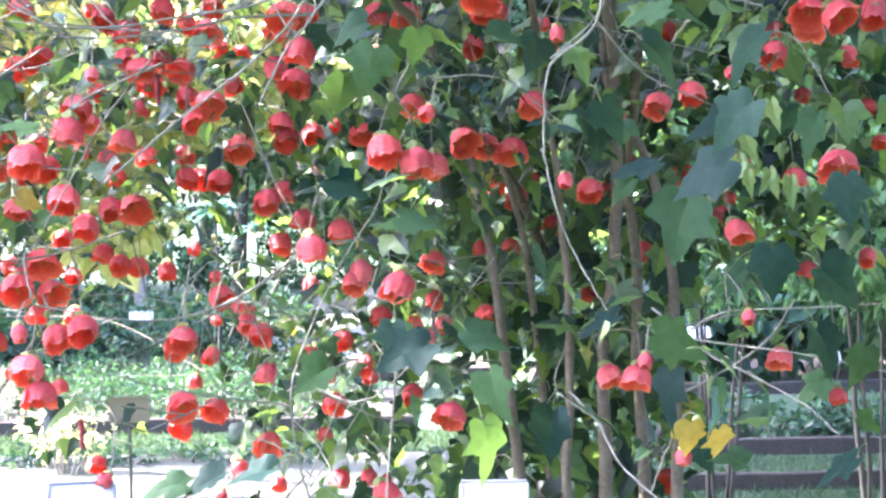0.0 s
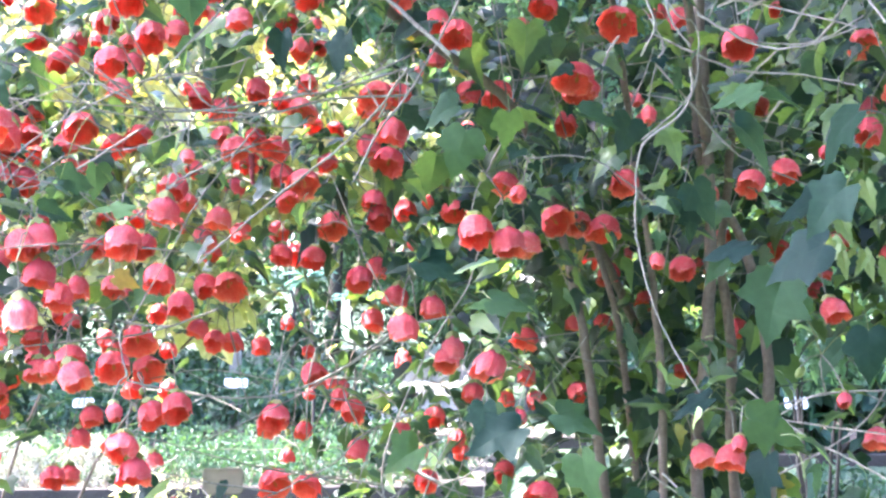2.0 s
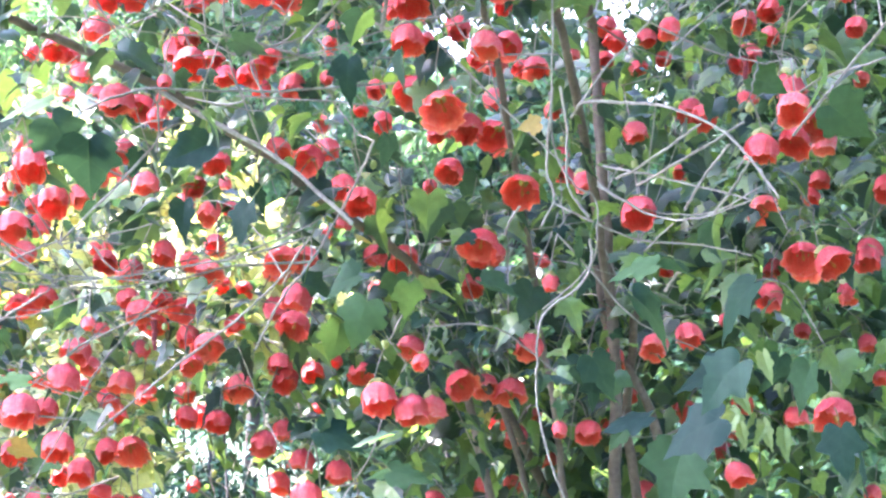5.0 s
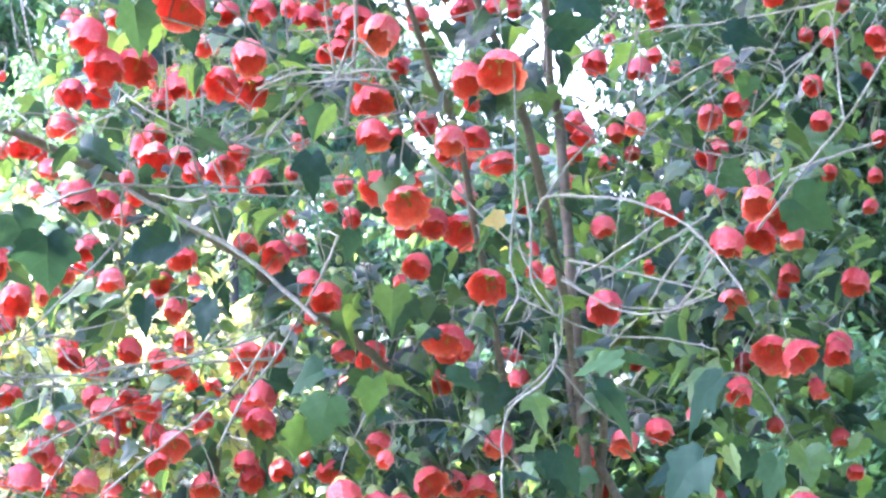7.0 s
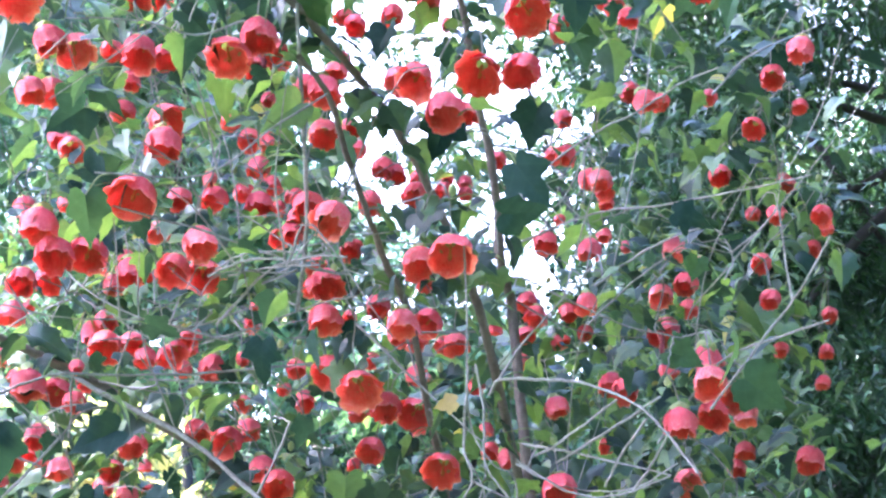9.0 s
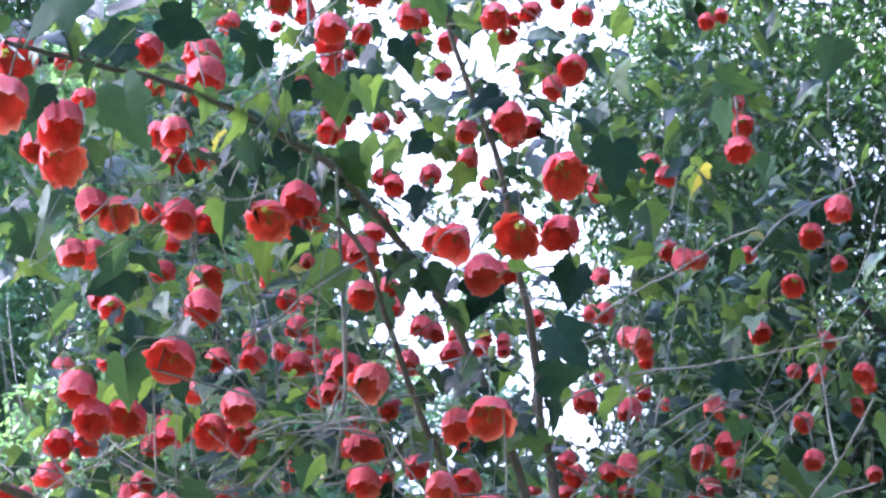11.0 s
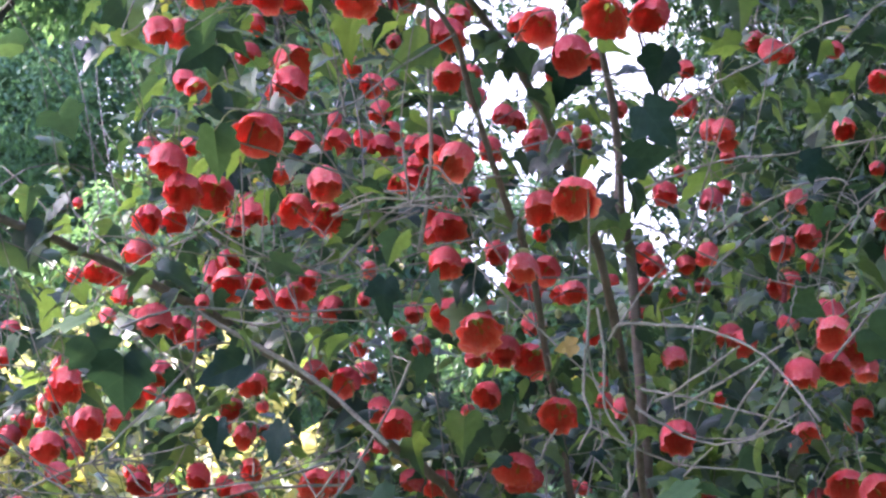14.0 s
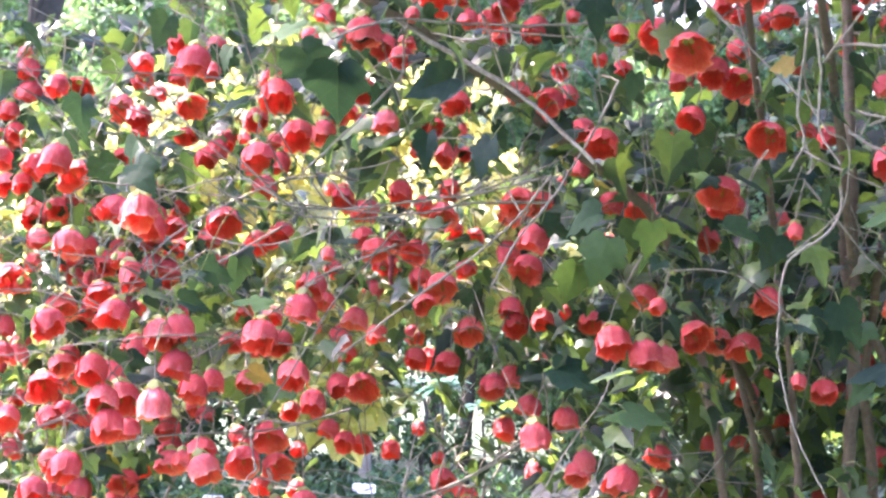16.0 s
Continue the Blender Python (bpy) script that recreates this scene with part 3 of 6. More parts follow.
blooms((0.59, 3.72, 2.69, 3.2, 0), (0.48, 3.74, 2.66, 2.4, 0), (0.58, 3.74, 2.62, 3.5, 0), (0.39, 3.70, 2.46, 4.2, 0), (0.38, 3.41, 2.36, 4.3, 0), (0.49, 3.79, 2.45, 4.0, 0), (0.32, 3.82, 2.42, 2.9, 0), (0.39, 3.81, 2.40, 4.5, 1), (0.47, 3.81, 2.38, 4.3, 1), (0.53, 3.80, 2.40, 3.5, 0), (0.38, 3.83, 2.34, 4.0, 0), (0.27, 3.84, 2.29, 3.5, 0), (0.11, 3.02, 2.10, 5.6, 1), (0.39, 3.20, 2.13, 4.4, 0), (0.20, 3.19, 2.26, 4.4, 0), (0.20, 3.83, 2.39, 4.0, 0), (0.50, 3.18, 2.17, 4.4, 0), (0.51, 3.08, 2.14, 4.5, 0))
blooms((0.65, 3.22, 2.45, 4.4, 0), (0.63, 3.74, 2.59, 2.7, 0), (0.60, 3.13, 2.33, 4.4, 0), (0.65, 3.12, 2.35, 4.4, 0), (0.77, 3.75, 2.44, 4.0, 0), (0.61, 3.15, 2.27, 4.4, 0), (0.64, 2.94, 2.17, 4.6, 0), (0.57, 2.56, 2.06, 4.9, 0), (0.69, 2.96, 2.10, 5.6, 1), (0.52, 2.58, 2.00, 4.9, 0), (0.60, 2.71, 2.03, 4.8, 0), (0.75, 3.15, 2.10, 4.4, 0), (0.88, 3.46, 2.47, 4.2, 0), (0.80, 3.72, 2.54, 2.9, 0), (0.92, 3.67, 2.64, 3.2, 0), (0.95, 3.57, 2.61, 4.2, 0), (0.97, 3.27, 2.52, 4.3, 0), (1.05, 3.66, 2.55, 3.7, 0))
blooms((1.08, 3.69, 2.40, 3.5, 0), (0.97, 3.73, 2.33, 3.5, 0), (1.07, 3.71, 2.32, 3.2, 0), (1.06, 3.72, 2.25, 3.2, 0), (1.08, 3.64, 2.59, 2.7, 0), (1.00, 3.64, 2.70, 3.2, 0), (0.15, 2.76, 1.96, 5.9, 1), (0.30, 3.87, 2.14, 4.0, 0), (0.31, 3.47, 2.07, 4.3, 0), (0.32, 2.55, 1.90, 4.9, 0), (0.63, 3.16, 1.97, 5.5, 1), (0.81, 2.93, 1.98, 4.6, 0), (0.88, 3.79, 2.11, 4.0, 0), (0.86, 3.80, 2.07, 4.0, 0), (0.83, 3.16, 1.89, 4.4, 0), (0.57, 3.84, 2.14, 3.2, 0), (0.29, 3.86, 2.19, 3.2, 0), (-0.23, 3.02, 2.06, 5.6, 1))
blooms((-0.26, 3.75, 2.20, 4.2, 0), (-0.17, 3.02, 2.01, 4.6, 0), (-0.12, 2.69, 1.94, 4.8, 0), (-0.20, 3.48, 2.00, 4.3, 0), (0.03, 3.12, 2.05, 4.5, 0), (-0.02, 3.88, 2.12, 3.2, 0), (-0.64, 2.76, 1.96, 4.7, 0), (-0.68, 3.15, 2.02, 4.4, 0), (-0.82, 3.38, 1.99, 4.3, 0), (-0.76, 3.78, 2.16, 4.3, 1), (-0.73, 3.79, 2.14, 3.2, 0), (-0.41, 3.09, 2.07, 4.5, 0), (-0.50, 3.83, 2.13, 2.9, 0), (-0.44, 3.20, 1.99, 4.4, 0), (-0.27, 3.88, 2.01, 3.5, 0), (-0.80, 3.80, 1.98, 2.7, 0), (-0.77, 3.80, 1.98, 2.7, 0), (0.08, 2.83, 1.88, 5.8, 1))
blooms((-0.55, 2.31, 2.81, 6.0, 1), (-0.43, 1.83, 2.51, 5.4, 0), (-0.89, 3.37, 3.38, 3.2, 0), (-0.39, 1.96, 2.54, 5.3, 0), (-0.59, 2.64, 2.81, 4.6, 0), (-0.47, 2.29, 2.63, 6.1, 1), (-0.94, 3.45, 3.19, 4.0, 0), (-0.73, 3.42, 3.36, 3.5, 0), (-0.39, 2.60, 2.97, 4.6, 0), (-0.24, 2.18, 2.74, 5.0, 0), (-0.23, 2.14, 2.69, 5.1, 0), (-0.61, 3.11, 3.12, 4.3, 0), (-0.53, 3.48, 3.32, 4.0, 0), (-0.43, 2.94, 2.96, 4.4, 0), (-0.37, 2.75, 2.88, 4.6, 0), (-0.47, 3.31, 3.10, 4.2, 0), (-0.47, 3.48, 3.33, 3.2, 0), (-0.41, 3.27, 3.19, 4.2, 0))
blooms((-0.37, 2.78, 2.83, 4.6, 0), (-0.43, 3.56, 3.17, 4.8, 1), (-0.47, 2.54, 2.66, 4.8, 0), (-0.43, 2.55, 2.64, 5.9, 1), (-0.44, 3.00, 2.82, 4.4, 0), (-0.30, 2.38, 2.57, 4.9, 0), (-0.28, 2.59, 2.64, 4.8, 0), (-0.15, 2.24, 2.50, 6.2, 1), (-0.11, 2.28, 2.55, 5.0, 0), (-0.11, 2.60, 2.65, 4.8, 0), (-0.19, 2.86, 3.19, 4.4, 0), (-0.18, 3.42, 3.51, 4.0, 0), (-0.16, 3.21, 3.36, 4.2, 0), (-0.07, 2.47, 2.93, 4.8, 0), (-0.08, 2.71, 3.02, 4.6, 0), (-0.04, 3.24, 3.32, 4.2, 0), (-0.09, 2.91, 3.09, 4.4, 0), (-0.01, 2.67, 3.11, 4.6, 0))
blooms((-0.31, 3.08, 3.27, 4.3, 0), (0.06, 2.88, 3.17, 4.4, 0), (-0.25, 3.45, 3.45, 2.7, 0), (-0.11, 3.52, 3.33, 3.5, 0), (-0.19, 3.51, 3.33, 4.0, 0), (-0.13, 3.55, 3.27, 4.0, 0), (-0.08, 2.78, 2.88, 4.6, 0), (-0.09, 3.55, 3.26, 3.2, 0), (-0.01, 3.56, 3.25, 4.0, 0), (0.03, 3.56, 3.26, 2.7, 0), (-0.08, 3.49, 3.39, 2.7, 0), (0.03, 3.42, 3.52, 2.7, 0), (-0.01, 3.61, 3.13, 4.0, 0), (0.02, 3.25, 2.96, 4.3, 0), (-0.22, 3.64, 3.03, 4.0, 0), (-0.02, 3.65, 3.04, 4.0, 0), (0.19, 2.82, 3.21, 5.5, 1), (0.22, 2.69, 3.06, 4.6, 0))
blooms((0.31, 3.45, 3.45, 3.2, 0), (0.32, 3.09, 3.28, 4.3, 0), (0.29, 3.47, 3.42, 4.0, 1), (0.41, 3.43, 3.48, 3.2, 0), (0.46, 3.35, 3.40, 4.2, 0), (0.15, 3.39, 3.37, 4.2, 0), (0.14, 3.51, 3.35, 3.7, 0), (0.35, 2.65, 2.93, 4.6, 0), (0.36, 3.16, 3.14, 4.3, 0), (0.32, 3.50, 3.35, 2.7, 0), (0.08, 3.10, 3.28, 4.3, 0), (0.08, 3.48, 3.42, 3.2, 0), (0.21, 2.35, 2.70, 4.9, 0), (0.29, 2.97, 2.96, 4.4, 0), (0.26, 2.98, 2.95, 4.4, 0), (0.28, 2.22, 2.55, 6.2, 1), (0.42, 3.01, 2.85, 4.4, 0), (0.17, 2.98, 2.96, 4.4, 0))
blooms((0.18, 3.23, 3.01, 4.3, 0), (0.10, 3.24, 2.98, 4.3, 0), (0.23, 3.62, 3.11, 3.2, 0), (0.75, 3.41, 3.41, 3.5, 0), (0.78, 3.40, 3.42, 2.9, 0), (0.82, 3.36, 3.48, 3.2, 0), (0.68, 2.91, 2.97, 4.4, 0), (0.75, 3.15, 3.03, 4.3, 0), (0.65, 2.76, 2.81, 4.6, 0), (0.59, 3.57, 3.13, 2.7, 0), (0.60, 3.48, 3.09, 4.2, 0), (0.61, 3.34, 3.00, 4.2, 0), (0.82, 2.76, 2.69, 4.6, 0), (0.98, 3.56, 2.97, 3.2, 0), (-0.54, 2.72, 2.64, 4.6, 0), (-0.52, 2.81, 2.67, 4.6, 0), (-0.66, 3.61, 2.95, 4.0, 0), (-0.43, 3.04, 2.71, 4.4, 0))
blooms((-0.30, 2.67, 2.56, 5.8, 1), (-0.27, 2.43, 2.44, 4.9, 0), (-0.60, 3.27, 2.74, 4.3, 0), (-0.53, 3.05, 2.64, 4.4, 0), (-0.21, 3.32, 2.74, 4.3, 0), (-0.18, 3.46, 2.78, 4.2, 0), (-0.07, 1.75, 2.25, 1.6, 2), (-0.03, 2.65, 2.52, 4.8, 0), (0.00, 3.33, 2.76, 4.3, 0), (-0.17, 2.12, 2.28, 1.5, 2), (-0.22, 3.65, 3.02, 4.0, 0), (-0.08, 3.06, 2.76, 4.4, 0), (-0.03, 2.62, 2.59, 4.8, 0), (-0.02, 3.05, 2.78, 4.4, 0), (0.13, 2.67, 2.62, 5.8, 1), (0.10, 3.06, 2.77, 4.4, 0), (0.22, 2.39, 2.52, 6.1, 1), (0.28, 2.30, 2.49, 5.0, 0))
blooms((0.16, 2.32, 2.44, 5.0, 0), (0.23, 3.08, 2.70, 4.4, 0), (0.19, 3.70, 2.89, 4.0, 0), (0.58, 3.04, 2.70, 4.4, 0), (0.72, 3.64, 2.91, 4.0, 0), (0.83, 3.62, 2.91, 3.7, 0), (0.82, 2.98, 2.72, 4.4, 0), (1.03, 3.58, 2.87, 3.2, 0), (0.90, 3.50, 2.79, 5.1, 1), (0.49, 3.68, 2.89, 4.0, 0), (0.47, 3.71, 2.81, 3.7, 0), (0.49, 3.10, 2.56, 4.4, 0), (0.07, 3.35, 2.68, 4.3, 0), (0.09, 3.36, 2.67, 4.3, 0), (0.15, 3.74, 2.77, 4.0, 0), (0.22, 3.74, 2.77, 2.7, 0), (0.26, 3.74, 2.76, 3.2, 0), (0.99, 3.64, 2.71, 3.2, 0))
blooms((-1.47, 3.57, 2.25, 3.2, 0), (-1.31, 3.21, 2.15, 4.3, 0), (-1.31, 3.50, 2.16, 5.1, 1), (-1.11, 3.21, 2.07, 5.4, 1), (-1.02, 3.05, 2.13, 4.4, 0), (-1.10, 3.29, 2.15, 4.3, 0), (-1.19, 3.68, 2.18, 4.0, 0), (-0.89, 2.87, 2.15, 4.6, 0), (-0.77, 2.57, 2.05, 4.8, 0), (-0.95, 3.32, 2.22, 4.3, 0), (-1.23, 3.68, 2.09, 4.0, 0), (-0.97, 3.35, 1.99, 4.3, 0), (-0.95, 3.36, 2.01, 4.3, 0), (-0.73, 2.93, 2.08, 4.6, 0), (-0.61, 2.48, 1.98, 4.9, 0), (-0.87, 3.37, 2.08, 4.3, 0), (-0.69, 2.69, 1.91, 4.8, 0), (-1.00, 3.75, 2.09, 2.7, 0))
blooms((-0.93, 3.68, 1.96, 4.2, 0), (-1.00, 2.59, 1.89, 4.8, 0), (-1.21, 3.02, 1.93, 4.4, 0), (-1.27, 2.99, 1.94, 4.4, 0), (-1.13, 3.01, 1.91, 5.5, 1), (-1.42, 3.63, 1.91, 3.2, 0), (-1.46, 3.62, 1.92, 2.1, 0), (-1.36, 3.66, 1.91, 3.5, 0), (-0.91, 2.64, 1.81, 4.8, 0), (-0.77, 2.33, 1.78, 5.0, 0), (-0.86, 2.66, 1.79, 4.8, 0), (-0.98, 2.61, 1.75, 4.8, 0), (-1.12, 3.06, 1.78, 4.4, 0), (-1.11, 3.61, 1.82, 5.1, 1), (-1.00, 3.10, 1.80, 4.4, 0), (-0.84, 3.03, 1.83, 5.6, 1), (-1.45, 3.63, 1.78, 4.0, 0), (-1.23, 3.29, 1.76, 4.3, 0))
blooms((-1.08, 3.08, 1.75, 4.4, 0), (-0.97, 2.90, 1.72, 4.6, 0), (-1.00, 3.11, 1.75, 4.4, 0), (-0.97, 3.12, 1.74, 4.4, 0), (-1.24, 2.99, 1.71, 5.5, 1), (-1.02, 2.88, 1.68, 4.6, 0), (-1.15, 3.03, 1.66, 5.5, 1), (-1.10, 3.08, 1.67, 4.4, 0), (-1.01, 2.61, 1.62, 4.8, 0), (-0.91, 2.65, 1.64, 4.8, 0), (-1.23, 3.72, 1.68, 4.0, 0), (-1.26, 3.02, 1.57, 4.4, 0), (-0.96, 2.91, 1.59, 4.6, 0), (-0.84, 2.67, 1.61, 4.8, 0), (-0.81, 2.68, 1.62, 4.8, 0), (-0.94, 2.64, 1.55, 4.8, 0), (-0.97, 2.80, 1.54, 4.6, 0), (-1.14, 2.94, 1.51, 5.6, 1))
blooms((-1.24, 3.32, 1.52, 5.3, 1), (-1.23, 3.30, 1.57, 4.3, 0), (-0.81, 2.68, 1.56, 4.8, 0), (-0.83, 2.85, 1.52, 4.6, 0), (-0.88, 3.15, 1.53, 4.4, 0), (-0.92, 2.64, 1.50, 4.8, 0), (-0.91, 2.70, 1.50, 5.8, 1), (-0.78, 2.47, 1.50, 4.9, 0), (-1.47, 3.63, 1.47, 4.0, 0), (-1.24, 3.02, 1.45, 4.4, 0), (-1.17, 3.05, 1.45, 4.4, 0), (-1.14, 3.06, 1.46, 4.4, 0), (-1.33, 3.68, 1.43, 4.0, 0), (-0.91, 2.64, 1.46, 4.8, 0), (-0.97, 2.90, 1.44, 4.6, 0), (-0.94, 3.09, 1.37, 5.5, 1), (-0.81, 2.85, 1.41, 4.6, 0), (-0.76, 2.69, 1.39, 4.8, 0))
blooms((-1.16, 3.05, 1.37, 4.4, 0), (-0.97, 2.62, 1.39, 4.8, 0), (-1.11, 2.84, 1.33, 4.6, 0), (-1.16, 3.05, 1.31, 4.4, 0), (-1.02, 3.07, 1.33, 5.5, 1), (-1.11, 3.07, 1.32, 4.4, 0))
leaves((-0.16, 2.69, 1.71, 8.8, 100), (-0.03, 2.29, 1.75, 6.3, 90), (-0.19, 2.70, 1.80, 7.0, 10), (-0.12, 2.79, 1.85, 5.8, 170), (0.10, 2.48, 1.78, 7.3, 10), (0.30, 2.21, 1.73, 9.2, 30), (0.34, 1.93, 1.63, 8.7, 140), (0.32, 2.04, 1.57, 10.6, 160), (0.26, 2.21, 1.58, 8.4, 170), (0.35, 2.46, 1.49, 12.8, 110), (0.25, 2.62, 1.62, 7.2, 80), (0.29, 2.67, 1.55, 6.4, 140), (0.15, 2.46, 1.44, 7.6, 60), (0.06, 2.24, 1.35, 8.5, 20), (-0.05, 2.06, 1.35, 9.2, 160), (-0.08, 2.44, 1.33, 7.5, 100), (0.32, 2.22, 1.34, 10.0, 20), (0.22, 2.36, 1.36, 8.1, 160))
leaves((0.31, 2.34, 1.26, 9.7, 120), (0.34, 2.07, 1.26, 10.1, 80), (0.44, 2.54, 1.13, 7.1, 200), (0.41, 2.62, 1.13, 8.3, 70), (0.07, 2.31, 1.26, 9.5, 80), (0.06, 2.11, 1.22, 9.5, 70), (0.14, 2.21, 1.22, 9.2, 100), (0.47, 2.35, 1.43, 9.0, 90), (0.47, 2.69, 1.40, 8.4, 140), (0.52, 2.16, 1.42, 9.1, 40), (0.52, 2.23, 1.33, 8.7, 60), (0.64, 2.53, 1.27, 8.1, 100), (0.53, 2.57, 1.64, 6.3, 120), (0.55, 2.79, 1.68, 5.8, 100), (0.53, 2.38, 1.62, 9.2, 110), (0.57, 2.33, 1.53, 9.0, 90), (0.62, 2.43, 1.49, 7.7, 100), (0.58, 2.60, 1.23, 7.3, 140))
leaves((-0.23, 1.95, 1.22, 7.5, 170), (-0.21, 2.60, 1.26, 8.1, 150), (-0.33, 2.24, 1.16, 7.8, 160), (-0.38, 2.24, 1.16, 7.1, 190), (0.56, 2.83, 1.15, 6.0, 90), (0.55, 2.32, 1.15, 9.1, 150), (0.70, 2.71, 1.16, 5.8, 20), (-0.03, 2.28, 1.51, 7.8, 10), (-0.13, 2.33, 1.56, 8.8, 20), (-0.07, 2.49, 1.51, 7.7, 190), (-0.05, 2.87, 1.16, 6.9, 110), (-0.56, 2.89, 1.16, 6.1, 140), (-0.31, 2.50, 1.57, 7.8, 110), (-0.37, 2.71, 1.60, 7.5, 140), (-0.45, 2.66, 1.76, 6.5, 90), (-0.32, 2.75, 1.64, 5.7, 60), (-0.42, 2.76, 1.69, 6.7, 180), (-0.33, 2.15, 2.24, 10.1, 80))
leaves((-0.37, 2.61, 2.21, 6.5, 80), (-0.04, 2.37, 2.09, 7.4, 100), (-0.00, 2.71, 2.18, 6.6, 140), (-0.06, 2.41, 1.98, 5.8, 90), (-0.52, 2.32, 1.99, 9.1, 60), (-0.35, 2.34, 1.97, 9.0, 160), (-0.36, 2.37, 1.88, 6.6, 100), (-0.29, 2.48, 1.89, 7.7, 120), (-0.27, 2.58, 1.93, 6.3, 60), (-0.11, 2.95, 2.04, 6.1, 100), (0.12, 2.25, 1.88, 6.9, 20), (0.53, 2.14, 2.03, 8.3, 70), (0.54, 2.61, 2.11, 7.4, 20), (0.61, 2.38, 2.01, 9.3, 40), (0.55, 2.51, 2.23, 5.4, 110), (0.51, 2.71, 2.29, 5.8, 100), (0.53, 2.41, 2.29, 7.8, 10), (0.64, 2.66, 2.32, 5.8, 160))
leaves((0.43, 2.37, 1.75, 10.6, 150), (0.27, 2.18, 1.78, 8.2, 170), (0.36, 2.36, 1.79, 8.9, 10), (0.23, 2.21, 1.64, 8.3, 60), (0.39, 2.42, 1.64, 10.0, 170), (0.51, 2.47, 1.64, 7.7, 100), (-0.10, 2.29, 1.72, 8.6, 110), (-0.13, 2.39, 1.79, 6.6, 170), (-0.07, 2.93, 1.81, 7.0, 90), (0.33, 2.91, 2.18, 6.1, 120), (0.16, 2.78, 2.11, 6.7, 180), (-0.20, 2.79, 2.28, 6.9, 190), (-0.12, 2.48, 2.16, 7.8, 10), (-0.22, 2.48, 2.08, 6.9, 150), (-0.12, 2.36, 2.08, 7.4, 100), (0.09, 2.77, 2.00, 5.7, 100), (-0.54, 2.96, 2.05, 6.2, 100), (-0.32, 1.59, 2.51, 10.7, 160))
leaves((-0.22, 1.87, 2.62, 9.4, 20), (-0.33, 1.95, 2.64, 9.1, 175), (-0.28, 1.82, 2.48, 11.8, 80), (-0.52, 2.07, 2.72, 9.0, 150), (-0.42, 1.93, 2.55, 8.2, 100), (-0.29, 2.10, 2.52, 7.1, 60), (-0.12, 2.26, 2.71, 7.7, 110), (-0.05, 2.34, 2.89, 8.1, 80), (0.10, 2.14, 2.79, 9.1, 80), (-0.00, 2.20, 2.69, 8.3, 80), (0.31, 1.89, 2.42, 10.5, 90), (0.36, 2.32, 2.63, 7.8, 60), (0.17, 2.24, 2.68, 7.6, 170), (-0.14, 2.23, 2.60, 9.1, 170), (-0.10, 2.42, 2.68, 6.3, 20), (0.15, 2.65, 2.83, 5.9, 150), (0.07, 2.32, 2.55, 7.6, 120), (0.26, 2.12, 2.26, 10.6, 60))
leaves((0.26, 2.28, 2.26, 8.9, 10), (0.16, 2.51, 2.46, 9.9, 110), (-0.24, 2.58, 2.34, 8.2, 100), (-0.30, 2.40, 2.31, 9.4, 60), (-0.38, 2.22, 2.34, 6.5, 140), (-0.35, 2.33, 2.36, 7.6, 180), (-0.11, 2.54, 2.43, 6.4, 30), (0.01, 2.45, 2.42, 7.9, 70), (-0.08, 1.91, 2.41, 7.7, 20), (0.05, 2.46, 2.87, 7.5, 90), (0.07, 2.63, 2.78, 6.8, 140), (-0.03, 2.27, 2.58, 6.7, 80), (0.45, 2.54, 2.67, 5.7, 100), (0.49, 2.08, 2.56, 7.9, 110), (0.54, 2.23, 2.69, 7.7, 10), (0.62, 2.44, 2.63, 7.3, 120), (0.30, 2.44, 2.45, 9.7, 110), (0.70, 2.48, 2.55, 6.5, 90))
leaves((-0.38, 2.26, 2.42, 9.1, 140), (-0.41, 2.44, 2.52, 7.2, 60), (-0.05, 2.24, 2.69, 10.1, 85), (-0.16, 2.16, 2.72, 9.1, 100), (-1.00, 2.85, 2.08, 6.2, 60), (-0.52, 2.11, 2.00, 8.3, 170), (-0.44, 2.12, 1.92, 9.7, 90), (-0.80, 2.66, 1.88, 5.7, 40), (-0.93, 2.63, 1.87, 7.6, 60), (-0.86, 2.54, 1.89, 7.3, 110), (-0.81, 2.57, 1.82, 6.4, 120), (-0.72, 2.47, 1.65, 7.0, 10), (-0.78, 2.36, 1.55, 8.4, 80), (-0.68, 2.44, 1.70, 6.9, 0), (-0.87, 2.33, 1.92, 6.8, 100), (-0.95, 2.38, 1.82, 7.9, 80), (-1.07, 2.57, 1.96, 8.6, 90), (-0.82, 2.54, 2.09, 6.5, 120))
leaves((-0.68, 2.42, 2.02, 6.9, 90), (-0.59, 2.30, 1.65, 7.3, 190), (-0.76, 2.34, 1.41, 6.7, 100), (-0.68, 2.46, 1.95, 7.9, 170), (-0.73, 2.39, 1.94, 8.6, 170), (-1.07, 2.64, 2.10, 5.9, 20), (-0.93, 2.62, 1.37, 6.6, 80), (-0.69, 2.43, 1.48, 7.7, 170), (-0.68, 2.55, 1.70, 7.2, 90), (-0.53, 2.27, 1.54, 7.1, 150), (-0.96, 2.51, 1.70, 6.4, 100), (-1.01, 2.72, 1.81, 5.9, 70))
stem("stem", 11, 8, (0.15, 3.24, 0.95), (0.13, 3.24, 1.13), (0.11, 3.23, 1.30), (0.09, 3.21, 1.45), (0.06, 3.18, 1.59), (0.02, 3.14, 1.74))
stem("stem", 9, 6, (0.23, 3.14, 0.96), (0.24, 3.16, 1.16), (0.24, 3.17, 1.37), (0.23, 3.16, 1.46), (0.22, 3.15, 1.59), (0.19, 3.14, 1.75))
